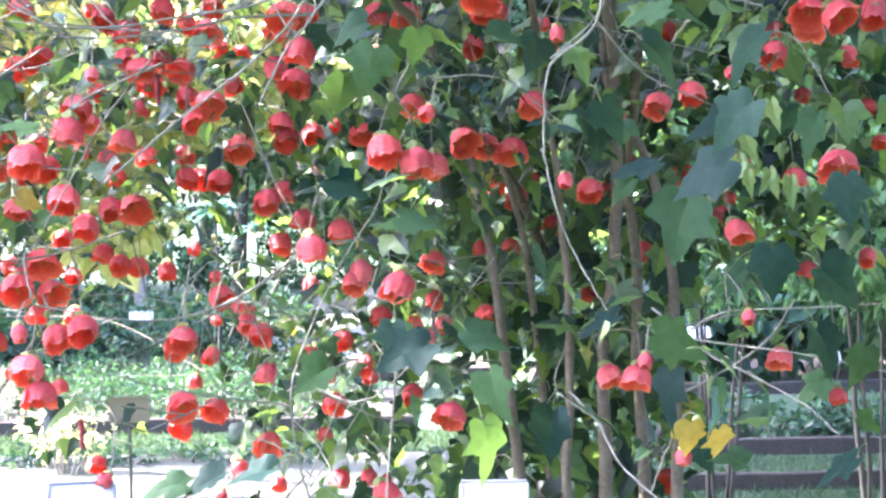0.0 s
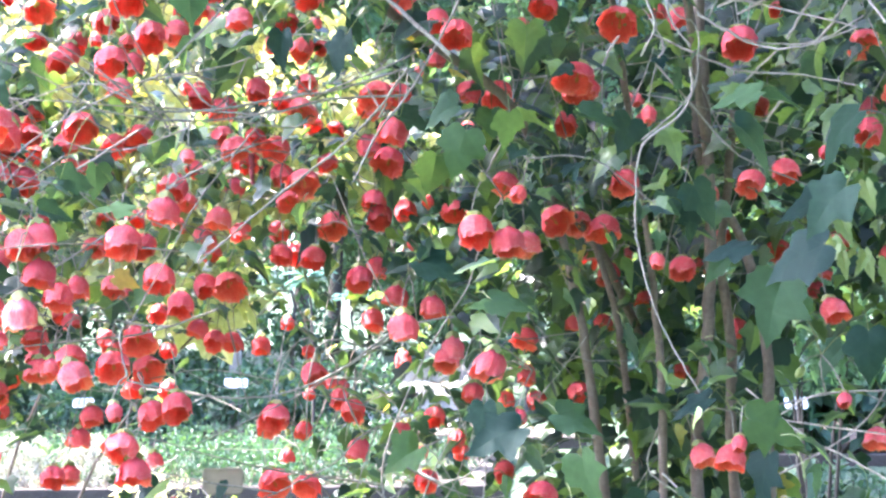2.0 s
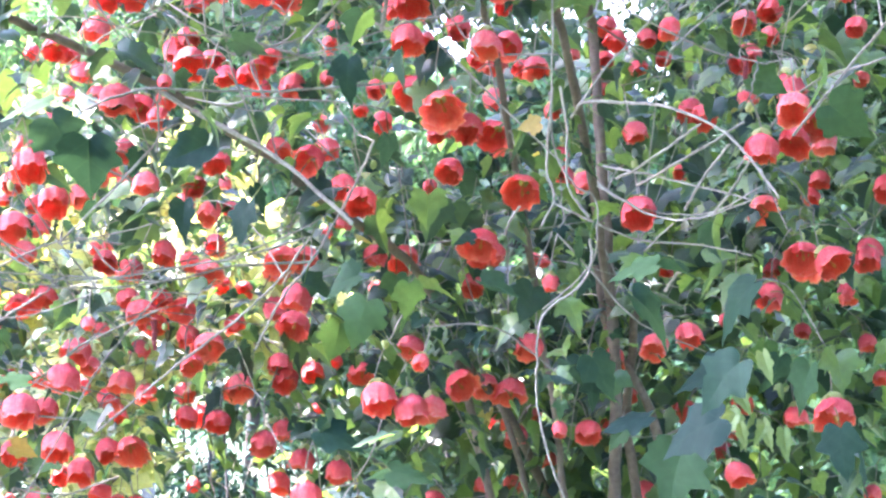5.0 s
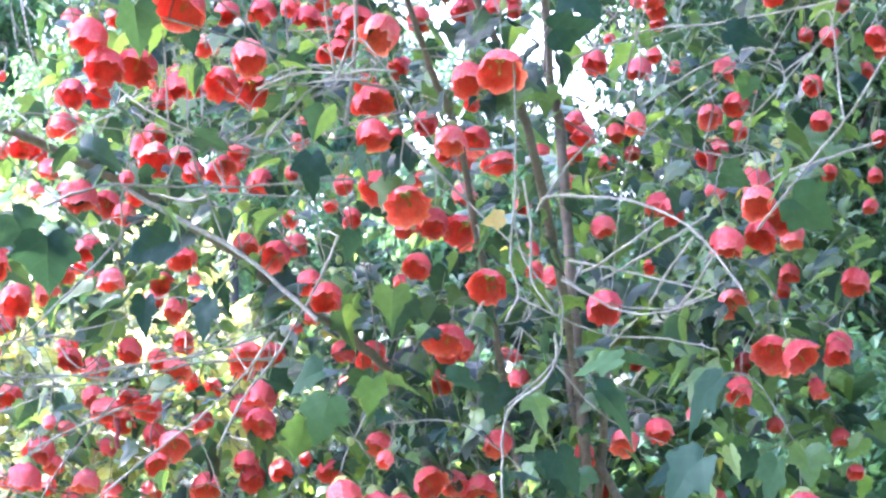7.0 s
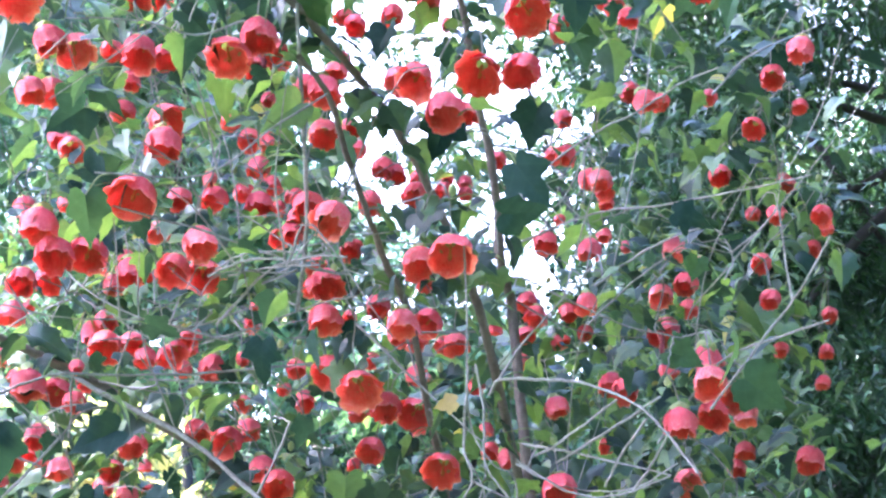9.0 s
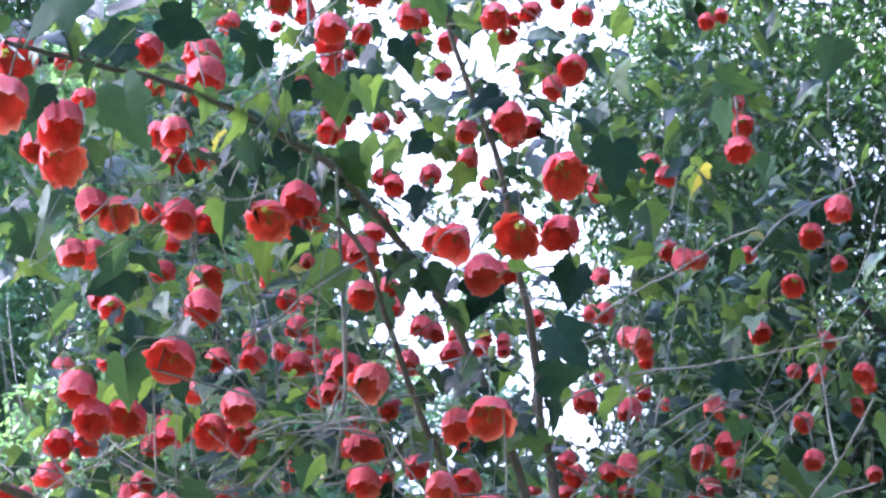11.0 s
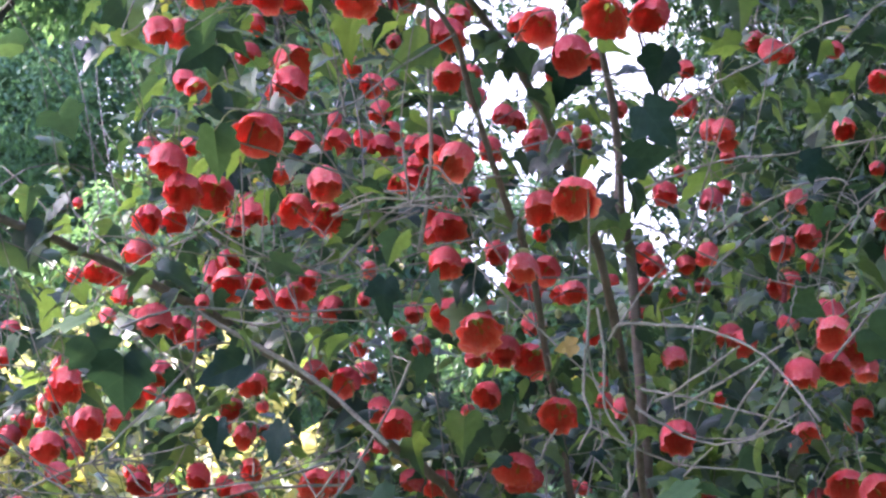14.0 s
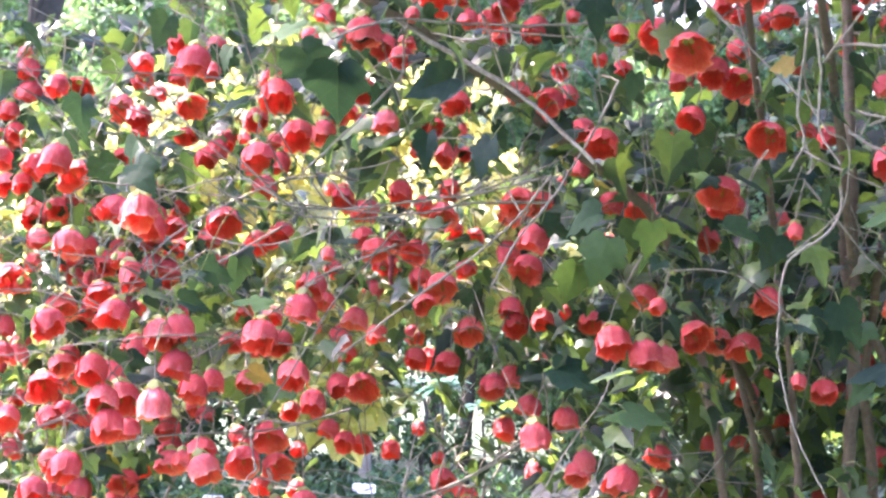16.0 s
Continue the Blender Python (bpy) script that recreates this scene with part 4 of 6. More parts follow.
stem("stem", 12, 8, (0.40, 3.32, 0.93), (0.39, 3.33, 1.20), (0.39, 3.31, 1.39), (0.37, 3.29, 1.56), (0.38, 3.25, 1.70), (0.39, 3.21, 1.85))
stem("stem", 12, 8, (0.45, 3.21, 0.95), (0.45, 3.24, 1.21), (0.45, 3.24, 1.39), (0.41, 3.24, 1.59), (0.34, 3.24, 1.72), (0.31, 3.22, 1.87))
stem("stem", 9, 6, (0.22, 3.43, 0.91), (0.20, 3.44, 1.18), (0.18, 3.41, 1.36), (0.16, 3.38, 1.48), (0.11, 3.35, 1.64))
stem("stem", 12, 10, (0.31, 3.18, 0.95), (0.31, 3.21, 1.22), (0.33, 3.21, 1.39), (0.34, 3.20, 1.56), (0.34, 3.19, 1.70), (0.33, 3.17, 1.85), (0.32, 3.17, 2.10), (0.31, 3.18, 2.35))
stem("stem", 10, 4, (0.31, 3.18, 2.34), (0.29, 3.12, 2.40), (0.28, 3.04, 2.54), (0.25, 2.95, 2.68), (0.22, 2.84, 2.83), (0.18, 2.76, 2.91), (0.13, 2.66, 3.03), (0.11, 2.56, 3.11))
stem("limb", 10, 6, (0.23, 3.62, 1.40), (0.14, 3.42, 1.58), (0.04, 3.20, 1.70), (-0.01, 3.08, 1.81), (-0.07, 2.95, 1.88), (-0.21, 2.80, 1.97), (-0.27, 2.71, 2.02), (-0.34, 2.65, 2.06), (-0.40, 2.60, 2.10), (-0.51, 2.53, 2.15), (-0.59, 2.47, 2.18), (-0.68, 2.41, 2.21), (-0.78, 2.36, 2.23), (-0.89, 2.30, 2.25))
stem("limb", 9, 3, (0.33, 3.17, 1.80), (0.28, 2.96, 2.03), (0.22, 2.74, 2.23), (0.18, 2.65, 2.32), (0.13, 2.56, 2.41), (0.07, 2.46, 2.49), (0.00, 2.36, 2.55), (-0.06, 2.26, 2.59), (-0.12, 2.18, 2.60), (-0.19, 2.09, 2.61), (-0.27, 2.00, 2.61), (-0.37, 1.91, 2.60), (-0.43, 1.82, 2.58))
stem("limb", 7, 4, (0.19, 3.12, 1.80), (0.14, 2.88, 2.04), (0.10, 2.70, 2.22), (0.07, 2.62, 2.27), (0.04, 2.53, 2.34), (0.01, 2.43, 2.41), (-0.01, 2.34, 2.47), (-0.05, 2.25, 2.50))
stem("limb", 4, 3, (-0.07, 2.45, 2.17), (-0.05, 2.40, 2.29), (-0.05, 2.33, 2.41), (-0.05, 2.27, 2.50), (-0.05, 2.22, 2.57))
stem("branch", 5, 3, (0.22, 2.47, 2.04), (0.23, 2.43, 2.05), (0.29, 2.39, 2.04), (0.34, 2.36, 2.03), (0.41, 2.32, 1.99), (0.45, 2.29, 1.94), (0.48, 2.25, 1.88))
stem("branch", 4, 2, (0.22, 2.73, 2.27), (0.29, 2.70, 2.27), (0.37, 2.67, 2.22), (0.46, 2.65, 2.17), (0.54, 2.61, 2.14))
stem("branch", 4, 2, (0.23, 2.37, 1.84), (0.23, 2.38, 1.80), (0.21, 2.38, 1.77), (0.16, 2.39, 1.73), (0.15, 2.39, 1.66), (0.15, 2.39, 1.60), (0.17, 2.39, 1.51), (0.20, 2.39, 1.44), (0.24, 2.38, 1.37))
stem("branch", 3, 2, (0.18, 2.32, 2.24), (0.18, 2.35, 2.12), (0.18, 2.38, 1.98), (0.21, 2.38, 1.92), (0.24, 2.39, 1.90), (0.24, 2.39, 1.83), (0.22, 2.40, 1.79), (0.16, 2.40, 1.74))
stem("branch", 4, 2, (0.35, 2.77, 1.35), (0.43, 2.70, 1.28), (0.49, 2.64, 1.25), (0.56, 2.57, 1.21), (0.60, 2.50, 1.17))
stem("branch", 3, 2, (0.38, 2.66, 1.31), (0.44, 2.62, 1.35), (0.54, 2.57, 1.36), (0.67, 2.51, 1.37))
stem("branch", 4, 2, (0.40, 2.75, 1.21), (0.48, 2.71, 1.26), (0.53, 2.67, 1.31), (0.56, 2.63, 1.37))
stem("branch", 4, 3, (0.21, 2.77, 1.21), (0.25, 2.69, 1.17), (0.28, 2.62, 1.11), (0.34, 2.53, 1.06))
stem("branch", 4, 2, (-0.23, 2.84, 1.01), (-0.25, 2.81, 1.09), (-0.26, 2.79, 1.21), (-0.23, 2.76, 1.31), (-0.17, 2.73, 1.43), (-0.11, 2.70, 1.52))
stem("branch", 3, 2, (-0.10, 2.75, 1.04), (-0.09, 2.77, 1.16), (-0.08, 2.79, 1.30), (-0.09, 2.80, 1.42), (-0.09, 2.80, 1.47))
stem("branch", 5, 2, (-0.20, 2.68, 1.84), (-0.32, 2.63, 1.83), (-0.39, 2.58, 1.81), (-0.50, 2.52, 1.79), (-0.57, 2.46, 1.79), (-0.64, 2.40, 1.80))
stem("branch", 3, 2, (-0.45, 2.75, 1.81), (-0.51, 2.72, 1.73), (-0.55, 2.69, 1.67), (-0.60, 2.66, 1.57), (-0.65, 2.62, 1.47))
stem("branch", 4, 3, (-0.19, 2.57, 1.87), (-0.25, 2.60, 1.80), (-0.32, 2.62, 1.74), (-0.43, 2.64, 1.66), (-0.54, 2.64, 1.57))
stem("branch", 4, 2, (-0.46, 2.75, 1.77), (-0.59, 2.73, 1.71), (-0.65, 2.72, 1.65))
stem("branch", 4, 3, (0.56, 2.53, 2.01), (0.64, 2.46, 2.11), (0.68, 2.40, 2.16), (0.72, 2.34, 2.23))
stem("branch", 4, 3, (0.51, 2.75, 1.99), (0.60, 2.64, 2.10), (0.67, 2.55, 2.12), (0.74, 2.46, 2.13))
stem("branch", 4, 2, (0.19, 2.59, 1.92), (0.26, 2.56, 1.88), (0.33, 2.53, 1.85), (0.41, 2.50, 1.84), (0.48, 2.47, 1.82))
stem("branch", 3, 2, (0.26, 2.58, 1.95), (0.31, 2.55, 1.91), (0.37, 2.52, 1.89), (0.43, 2.49, 1.89), (0.49, 2.45, 1.92))
stem("branch", 4, 2, (0.30, 2.81, 2.36), (0.43, 2.74, 2.39), (0.53, 2.67, 2.38), (0.66, 2.59, 2.38), (0.75, 2.52, 2.38))
stem("branch", 4, 2, (0.33, 2.87, 2.49), (0.42, 2.80, 2.54), (0.52, 2.72, 2.57), (0.58, 2.65, 2.59), (0.63, 2.58, 2.59))
stem("branch", 4, 2, (0.43, 2.82, 2.28), (0.52, 2.77, 2.33), (0.59, 2.73, 2.35), (0.63, 2.70, 2.34), (0.65, 2.69, 2.29), (0.63, 2.68, 2.25))
stem("branch", 4, 2, (0.62, 2.60, 2.55), (0.69, 2.61, 2.62), (0.81, 2.61, 2.67))
stem("branch", 4, 3, (0.01, 2.43, 2.22), (-0.03, 2.41, 2.22), (-0.11, 2.37, 2.24), (-0.18, 2.33, 2.26), (-0.31, 2.28, 2.29))
stem("branch", 4, 3, (-0.05, 2.46, 2.09), (-0.20, 2.40, 2.07), (-0.32, 2.34, 2.06), (-0.40, 2.27, 2.05), (-0.47, 2.21, 2.01))
stem("branch", 3, 2, (-0.26, 2.53, 2.18), (-0.34, 2.47, 2.17), (-0.41, 2.40, 2.16), (-0.51, 2.33, 2.17), (-0.54, 2.27, 2.14))
stem("branch", 3, 2, (0.02, 2.54, 2.21), (-0.04, 2.54, 2.20), (-0.16, 2.54, 2.16), (-0.23, 2.54, 2.15), (-0.31, 2.52, 2.16))
stem("branch", 4, 3, (-0.20, 2.58, 1.87), (-0.29, 2.55, 1.84), (-0.39, 2.51, 1.82), (-0.50, 2.46, 1.80), (-0.58, 2.42, 1.80))
stem("branch", 4, 3, (-0.34, 2.64, 2.07), (-0.41, 2.58, 2.05), (-0.44, 2.53, 2.00), (-0.50, 2.48, 1.92), (-0.55, 2.42, 1.85))
stem("branch", 4, 3, (-0.09, 2.57, 2.02), (-0.12, 2.56, 1.95), (-0.18, 2.54, 1.84), (-0.23, 2.51, 1.77), (-0.27, 2.49, 1.69))
stem("branch", 4, 2, (0.22, 2.57, 2.05), (0.27, 2.55, 2.12), (0.32, 2.53, 2.17), (0.39, 2.51, 2.24))
stem("branch", 3, 2, (0.39, 2.63, 2.17), (0.46, 2.61, 2.23), (0.52, 2.59, 2.27))
stem("branch", 4, 2, (-0.70, 2.89, 2.05), (-0.80, 2.87, 2.07), (-0.95, 2.82, 2.07), (-1.17, 2.74, 2.06))
stem("branch", 3, 2, (-1.03, 2.81, 1.96), (-0.95, 2.81, 2.12), (-0.89, 2.81, 2.20))
stem("branch", 4, 2, (-0.56, 2.95, 1.90), (-0.67, 2.89, 1.90), (-0.87, 2.81, 1.78), (-0.95, 2.76, 1.64))
stem("branch", 4, 2, (-0.62, 2.85, 1.71), (-0.69, 2.81, 1.65), (-0.82, 2.75, 1.56), (-0.92, 2.69, 1.50), (-1.03, 2.62, 1.44))
stem("branch", 4, 2, (-0.70, 2.92, 1.81), (-0.84, 2.86, 1.72), (-0.98, 2.78, 1.69), (-1.11, 2.70, 1.67))
stem("branch", 4, 2, (-0.23, 2.98, 1.29), (-0.31, 2.92, 1.26), (-0.35, 2.86, 1.22), (-0.44, 2.79, 1.18), (-0.50, 2.73, 1.16))
stem("branch", 4, 2, (-0.16, 2.88, 1.26), (-0.28, 2.83, 1.20), (-0.22, 2.79, 1.13), (-0.18, 2.75, 1.06))
stem("branch", 4, 3, (-0.14, 2.90, 1.47), (-0.24, 2.89, 1.45), (-0.34, 2.87, 1.38), (-0.45, 2.86, 1.34), (-0.57, 2.84, 1.34), (-0.70, 2.81, 1.37))
stem("branch", 4, 2, (-0.55, 2.86, 1.49), (-0.68, 2.81, 1.45), (-0.81, 2.75, 1.44), (-0.93, 2.68, 1.42), (-1.02, 2.62, 1.39))
stem("branch", 3, 2, (-0.11, 2.11, 2.56), (-0.12, 2.05, 2.61), (-0.08, 1.99, 2.67), (-0.03, 1.94, 2.69))
stem("branch", 3, 2, (0.16, 2.44, 2.80), (0.21, 2.39, 2.82), (0.27, 2.33, 2.87), (0.29, 2.27, 2.89))
stem("branch", 3, 2, (-0.11, 2.04, 2.47), (-0.17, 2.01, 2.44), (-0.23, 1.96, 2.44), (-0.32, 1.92, 2.43))
stem("branch", 3, 2, (-0.01, 2.27, 2.45), (-0.09, 2.22, 2.38), (-0.18, 2.17, 2.30), (-0.31, 2.08, 2.28))
stem("branch", 4, 3, (0.28, 2.47, 1.94), (0.31, 2.41, 1.95), (0.39, 2.34, 2.00))
stem("branch", 4, 3, (0.31, 2.47, 1.93), (0.34, 2.41, 1.94), (0.45, 2.33, 2.00))
stem("branch", 4, 3, (0.38, 2.46, 1.89), (0.40, 2.40, 1.93), (0.43, 2.34, 1.97))
stem("branch", 4, 3, (0.42, 2.46, 1.88), (0.44, 2.40, 1.91), (0.46, 2.34, 1.95))
stem("branch", 4, 2, (0.26, 2.47, 1.96), (0.35, 2.41, 1.93), (0.46, 2.35, 1.89))
stem("branch", 4, 2, (0.25, 2.47, 1.93), (0.33, 2.44, 1.88), (0.39, 2.40, 1.87), (0.46, 2.35, 1.89))
stem("branch", 4, 3, (0.35, 2.48, 1.77), (0.36, 2.43, 1.79), (0.36, 2.37, 1.79))
stem("branch", 3, 2, (0.32, 2.48, 1.83), (0.34, 2.42, 1.85), (0.35, 2.37, 1.86))
stem("branch", 4, 3, (0.18, 2.36, 2.06), (0.17, 2.38, 1.95), (0.18, 2.38, 1.90), (0.16, 2.39, 1.86))
stem("branch", 4, 3, (0.19, 2.35, 2.06), (0.20, 2.37, 1.99), (0.20, 2.38, 1.92), (0.23, 2.38, 1.87))
stem("branch", 4, 3, (0.11, 2.49, 1.86), (0.12, 2.44, 1.88), (0.13, 2.39, 1.89))
stem("branch", 4, 3, (-0.19, 2.44, 2.15), (-0.11, 2.40, 2.22), (-0.04, 2.36, 2.23), (0.01, 2.33, 2.22))
stem("branch", 4, 3, (-0.20, 2.42, 2.22), (-0.14, 2.37, 2.23), (-0.08, 2.33, 2.22))
stem("branch", 9, 6, (-0.51, 2.59, 2.16), (-0.39, 2.56, 2.08), (-0.24, 2.53, 1.99), (-0.12, 2.49, 1.88))
stem("branch", 3, 2, (-0.19, 2.42, 2.23), (-0.14, 2.37, 2.24), (-0.07, 2.33, 2.23))
stem("branch", 3, 2, (-0.17, 2.42, 2.22), (-0.11, 2.38, 2.22), (-0.03, 2.33, 2.21))

# more flowers deep in the crown and on the sunny side
for _ in range(210):
    left = rnd.random() < 0.82
    bx = rnd.uniform(-1.6, -0.45) if left else rnd.uniform(-0.5, 0.9)
    bz = rnd.uniform(1.15, 2.15) if left else rnd.uniform(2.2, 2.9)
    if bx > -0.85 and bz < 1.62:
        continue
    blooms((bx, rnd.uniform(3.0, 3.7), bz, rnd.uniform(3.4, 4.8), int(rnd.random() < 0.3)))

EYE = Vector((0.03, 0.0, 1.6))


def axes(a, spin, size, at):
    """A pose whose -z looks along a."""
    q = Vector(a).normalized().to_track_quat('-Z', 'Y').to_matrix().to_4x4()
    return Matrix.Translation(at) @ q @ Matrix.Rotation(spin, 4, 'Z') @ Matrix.Scale(size, 4)


# stems and branches
nodes = []
twigs = []
stalks = []
for kind, r0, r1, pts in TRUNKS:
    pts = [Vector(p) for p in pts]
    if kind == "stem" and pts[0].z < 1.35:
        low = pts[0]
        foot = Vector((HOME.x + (low.x - HOME.x) * 0.35, HOME.y + (low.y - HOME.y) * 0.5 + 0.02, -0.03))
        pts = [foot, foot.lerp(low, 0.5) + Vector((0.01, 0.02, 0))] + pts
        r0 *= 1.15
    v, f, line = tube(pts, r0, r1, 9 if r0 > 0.006 else 6, 6, 0.0009 if r0 > 0.006 else 0.0006, rnd)
    me = quick_mesh(kind, v - np.array(HOME), f, v[:, :2], [M_STEM if r0 > 0.0055 else M_TWIG])
    part(kind, me, shrub)
    if not (kind == "branch" and 0.1 < pts[0].x < 0.5 and pts[0].y < 2.5):
        nodes.extend(line[line[:, 2] > 0.9])
nodes = np.array(nodes)

# flowers, each hanging on its stalk
NEAR = sorted(range(len(BLOOMS)), key=lambda i: (Vector(BLOOMS[i][:3]) - EYE).length - BLOOMS[i][3] * 0.12)[:310]
NEAR = set(NEAR)
petal_cloud, calyx_cloud, leaf_cloud = Cloud(), Cloud(), Cloud()
joints = []
for i, (x, y, z, w, kind) in enumerate(BLOOMS):
    p, size = Vector((x, y, z)), w / 100 * (1.07 if kind == 0 else 1.0)
    if kind == 2:
        p = EYE + (p - EYE) * ((2.45 + 0.25 * rnd.random()) / (p - EYE).length)
    to_eye = (EYE - p).normalized()
    to_eye = Vector((to_eye.x, to_eye.y, 0.35 * to_eye.z)).normalized()
    if kind == 1:
        axis = Vector((0, 0, -1)) * rnd.uniform(0.6, 1.0) + to_eye * rnd.uniform(0.5, 0.85) + Vector((rnd.normal(0, 0.3), 0, 0))
    else:
        axis = Vector((0, 0, -1)) + to_eye * rnd.uniform(0.2, 1.0) + Vector((rnd.normal(0, 0.25), 0, 0))
    axis.normalize()
    if kind == 2:
        size *= 1.5
    base = p - axis * size * 0.42
    m = axes(axis, rnd.uniform(0, 6.28), size, base)
    k = int(rnd.integers(0, len(FLOWER_MESHES[kind])))
    if i in NEAR:
        fl = part("flower" if kind < 2 else "flower_bud", FLOWER_MESHES[kind][k], shrub)
        fl.matrix_basis = Matrix.Translation(-HOME) @ m
        part("calyx", CALYX_MESHES[kind == 2], fl)
        if kind == 1:
            part("stamen", STAMEN_MESH, fl)
    else:
        v, f, u, mm = FLOWER_SHAPES[kind][k]
        mm4 = Matrix.Translation(-HOME) @ m
        petal_cloud.add(v, f, u, mm4, mm)
        calyx_cloud.add(*CALYX_SHAPES[kind == 2], mm4)
    top = base - axis * size * 0.20
    joint = top + Vector((rnd.normal(0, 0.012), rnd.normal(0, 0.02) + 0.01, rnd.uniform(0.03, 0.07)))
    twigs.append(tube([top, top.lerp(joint, 0.5) - axis * 0.008, joint], 0.0011, 0.0014, 5, 3)[:2])
    joints.append(np.array(joint))

# a few withered flowers, shrivelled and dark red
for x, y, z in ((-0.47, 2.75, 1.74), (-0.62, 2.8, 1.16), (0.52, 2.7, 2.16), (-0.12, 2.5, 2.62)):
    v, f, line = tube([(0, 0, 0.012), (0.002, 0.001, -0.006), (0.001, 0, -0.024), (0.003, 0.001, -0.038)], 0.0055, 0.0035, 8, 4, 0.0008, rnd)
    wilted = part("withered_flower", quick_mesh("withered_flower", v, f, v[:, :2], [M_WILT]), shrub, "shrivelled dark red flower")
    wilted.location = Vector((x, y, z)) - HOME
    joints.append(np.array((x, y, z + 0.014)))

# round green buds beside the flowers
ring = np.arange(8) * math.pi / 4
bud_v = np.array([(0.34 * math.sin(t) * math.cos(a) * (1 + 0.08 * math.cos(5 * a)), 0.34 * math.sin(t) * math.sin(a), 0.5 * math.cos(t)) for t in (0.15, 0.8, 1.4, 2.1, 3.0) for a in ring])
bud_f = np.array([[r * 8 + c, r * 8 + (c + 1) % 8, r * 8 + 8 + (c + 1) % 8, r * 8 + 8 + c] for r in range(4) for c in range(8)])
for j in joints:
    for _ in range(int(rnd.choice([0, 1, 2], p=[0.62, 0.26, 0.12]))):
        at = Vector(j) + Vector((rnd.normal(0, 0.025), rnd.normal(-0.01, 0.015), rnd.uniform(-0.035, 0.015)))
        calyx_cloud.add(bud_v, bud_f, bud_v[:, :2], Matrix.Translation(-HOME) @ Matrix.Translation(at) @ pose(0, 0, 0, rnd.normal(0, 25), rnd.normal(0, 25), 0) @ Matrix.Scale(rnd.uniform(0.014, 0.021), 4))
        twigs.append(tube([at + Vector((0, 0, 0.007)), (at + Vector(j)) / 2 + Vector((0, 0, 0.01)), Vector(j)], 0.0009, 0.0011, 4, 2)[:2])

# twigs grow from the branches out to the flower stalks, nearest first
joints = np.array(joints)
tree = nodes.copy()
left = list(range(len(joints)))
REACH = np.array([1.0, 0.6, 1.0])
near_d = np.array([np.min(np.linalg.norm((tree - j) * REACH, axis=1)) for j in joints])
near_i = np.array([np.argmin(np.linalg.norm((tree - j) * REACH, axis=1)) for j in joints])
spots = []
uses = np.zeros(8000, dtype=int)


def nearest(q):
    d = np.linalg.norm((tree - joints[q]) * REACH, axis=1) + 9.0 * (uses[:len(tree)] > 1)
    near_d[q], near_i[q] = d.min(), d.argmin()


while left:
    b = min(left, key=lambda q: near_d[q])
    left.remove(b)
    host = near_i[b]
    a, c = tree[host], joints[b]
    uses[host] += 1
    if uses[host] == 2:
        for q in left:
            if near_i[q] == host:
                nearest(q)
    span = np.linalg.norm(c - a)
    if span > 0.01:
        mid = (a + c) / 2 + np.array([rnd.normal(0, 0.05), rnd.normal(0, 0.05), 0.12 + rnd.normal(0, 0.06)]) * span
        v, f, line = tube([a, mid, c], 0.0015 if span < 0.25 else 0.0022, 0.0011, 5, 5, 0.0008, rnd)
        twigs.append((v, f))
        if span > 0.06:
            spots.append((line[len(line) // 2], 1))
            tree = np.vstack([tree, line[len(line) // 2]])
            for q in left:
                d = np.linalg.norm((joints[q] - tree[-1]) * REACH)
                if d < near_d[q]:
                    near_d[q], near_i[q] = d, len(tree) - 1
    spots.append((c, 2))
    tree = np.vstack([tree, c])
    for q in left:
        d = np.linalg.norm((joints[q] - c) * REACH)
        if d < near_d[q]:
            near_d[q], near_i[q] = d, len(tree) - 1


def leaf_pose(at, tip, face, length):
    """Blade at a point: tip direction, and the way its upper side faces."""
    y = Vector(tip).normalized()
    z = Vector(face)
    z = (z - y * z.dot(y)).normalized()
    x = y.cross(z)
    return Matrix.Translation(at) @ Matrix((x, y, z)).transposed().to_4x4() @ Matrix.Scale(length, 4)


leaf_total = 0
BLOOM_AT = np.array([b[:3] for b in BLOOMS])
BLOOM_R = np.array([b[3] for b in BLOOMS]) / 200
BLOOM_D = np.linalg.norm(BLOOM_AT - np.array(EYE), axis=1)
BLOOM_W = (BLOOM_AT - np.array(EYE)) / BLOOM_D[:, None]


def sparse(at):
    """The top of the shrub is thin, and its lower left and right sides are open to the garden."""
    a, b = at[0] / at[1], (at[2] - 1.6) / at[1]
    keep = 1.0
    if ((a - 0.03) / 0.045) ** 2 + ((b - 0.36) / 0.08) ** 2 < 1 or ((a - 0.125) / 0.042) ** 2 + ((b - 0.31) / 0.075) ** 2 < 1:
        keep = 0.25
    elif b > 0.26 and -0.11 < a < 0.15:
        keep = 0.75
    elif b < -0.035 and -0.30 < a < -0.115:
        keep = 0.10
    elif b < -0.06 and a > 0.14:
        keep = 0.22
    elif b < -0.02 and 0.02 < a <= 0.14 and at[1] < 3.2:
        keep = 0.4
    elif -0.085 < b < -0.02 and -0.13 < a < -0.05:
        keep = 0.35
    elif -0.3 < a < -0.08 and -0.06 < b < 0.13:
        keep = 0.6
    elif -0.13 < a < 0.12 and 0.13 < b < 0.24:
        keep = 0.45
    return rnd.random() > keep


def smothers(at, tip, length):
    """The flowers hang free towards the open side: which of them would stand behind this blade, and how far."""
    c = np.array(Vector(at) + Vector(tip).normalized() * length * 0.4) - np.array(EYE)
    d = np.linalg.norm(c)
    off = np.linalg.norm(BLOOM_W - c / d, axis=1)
    hit = (off < length * 0.30 / d + 0.75 * BLOOM_R / BLOOM_D) & (BLOOM_D > d - 0.03)
    return BLOOM_D[hit] - d



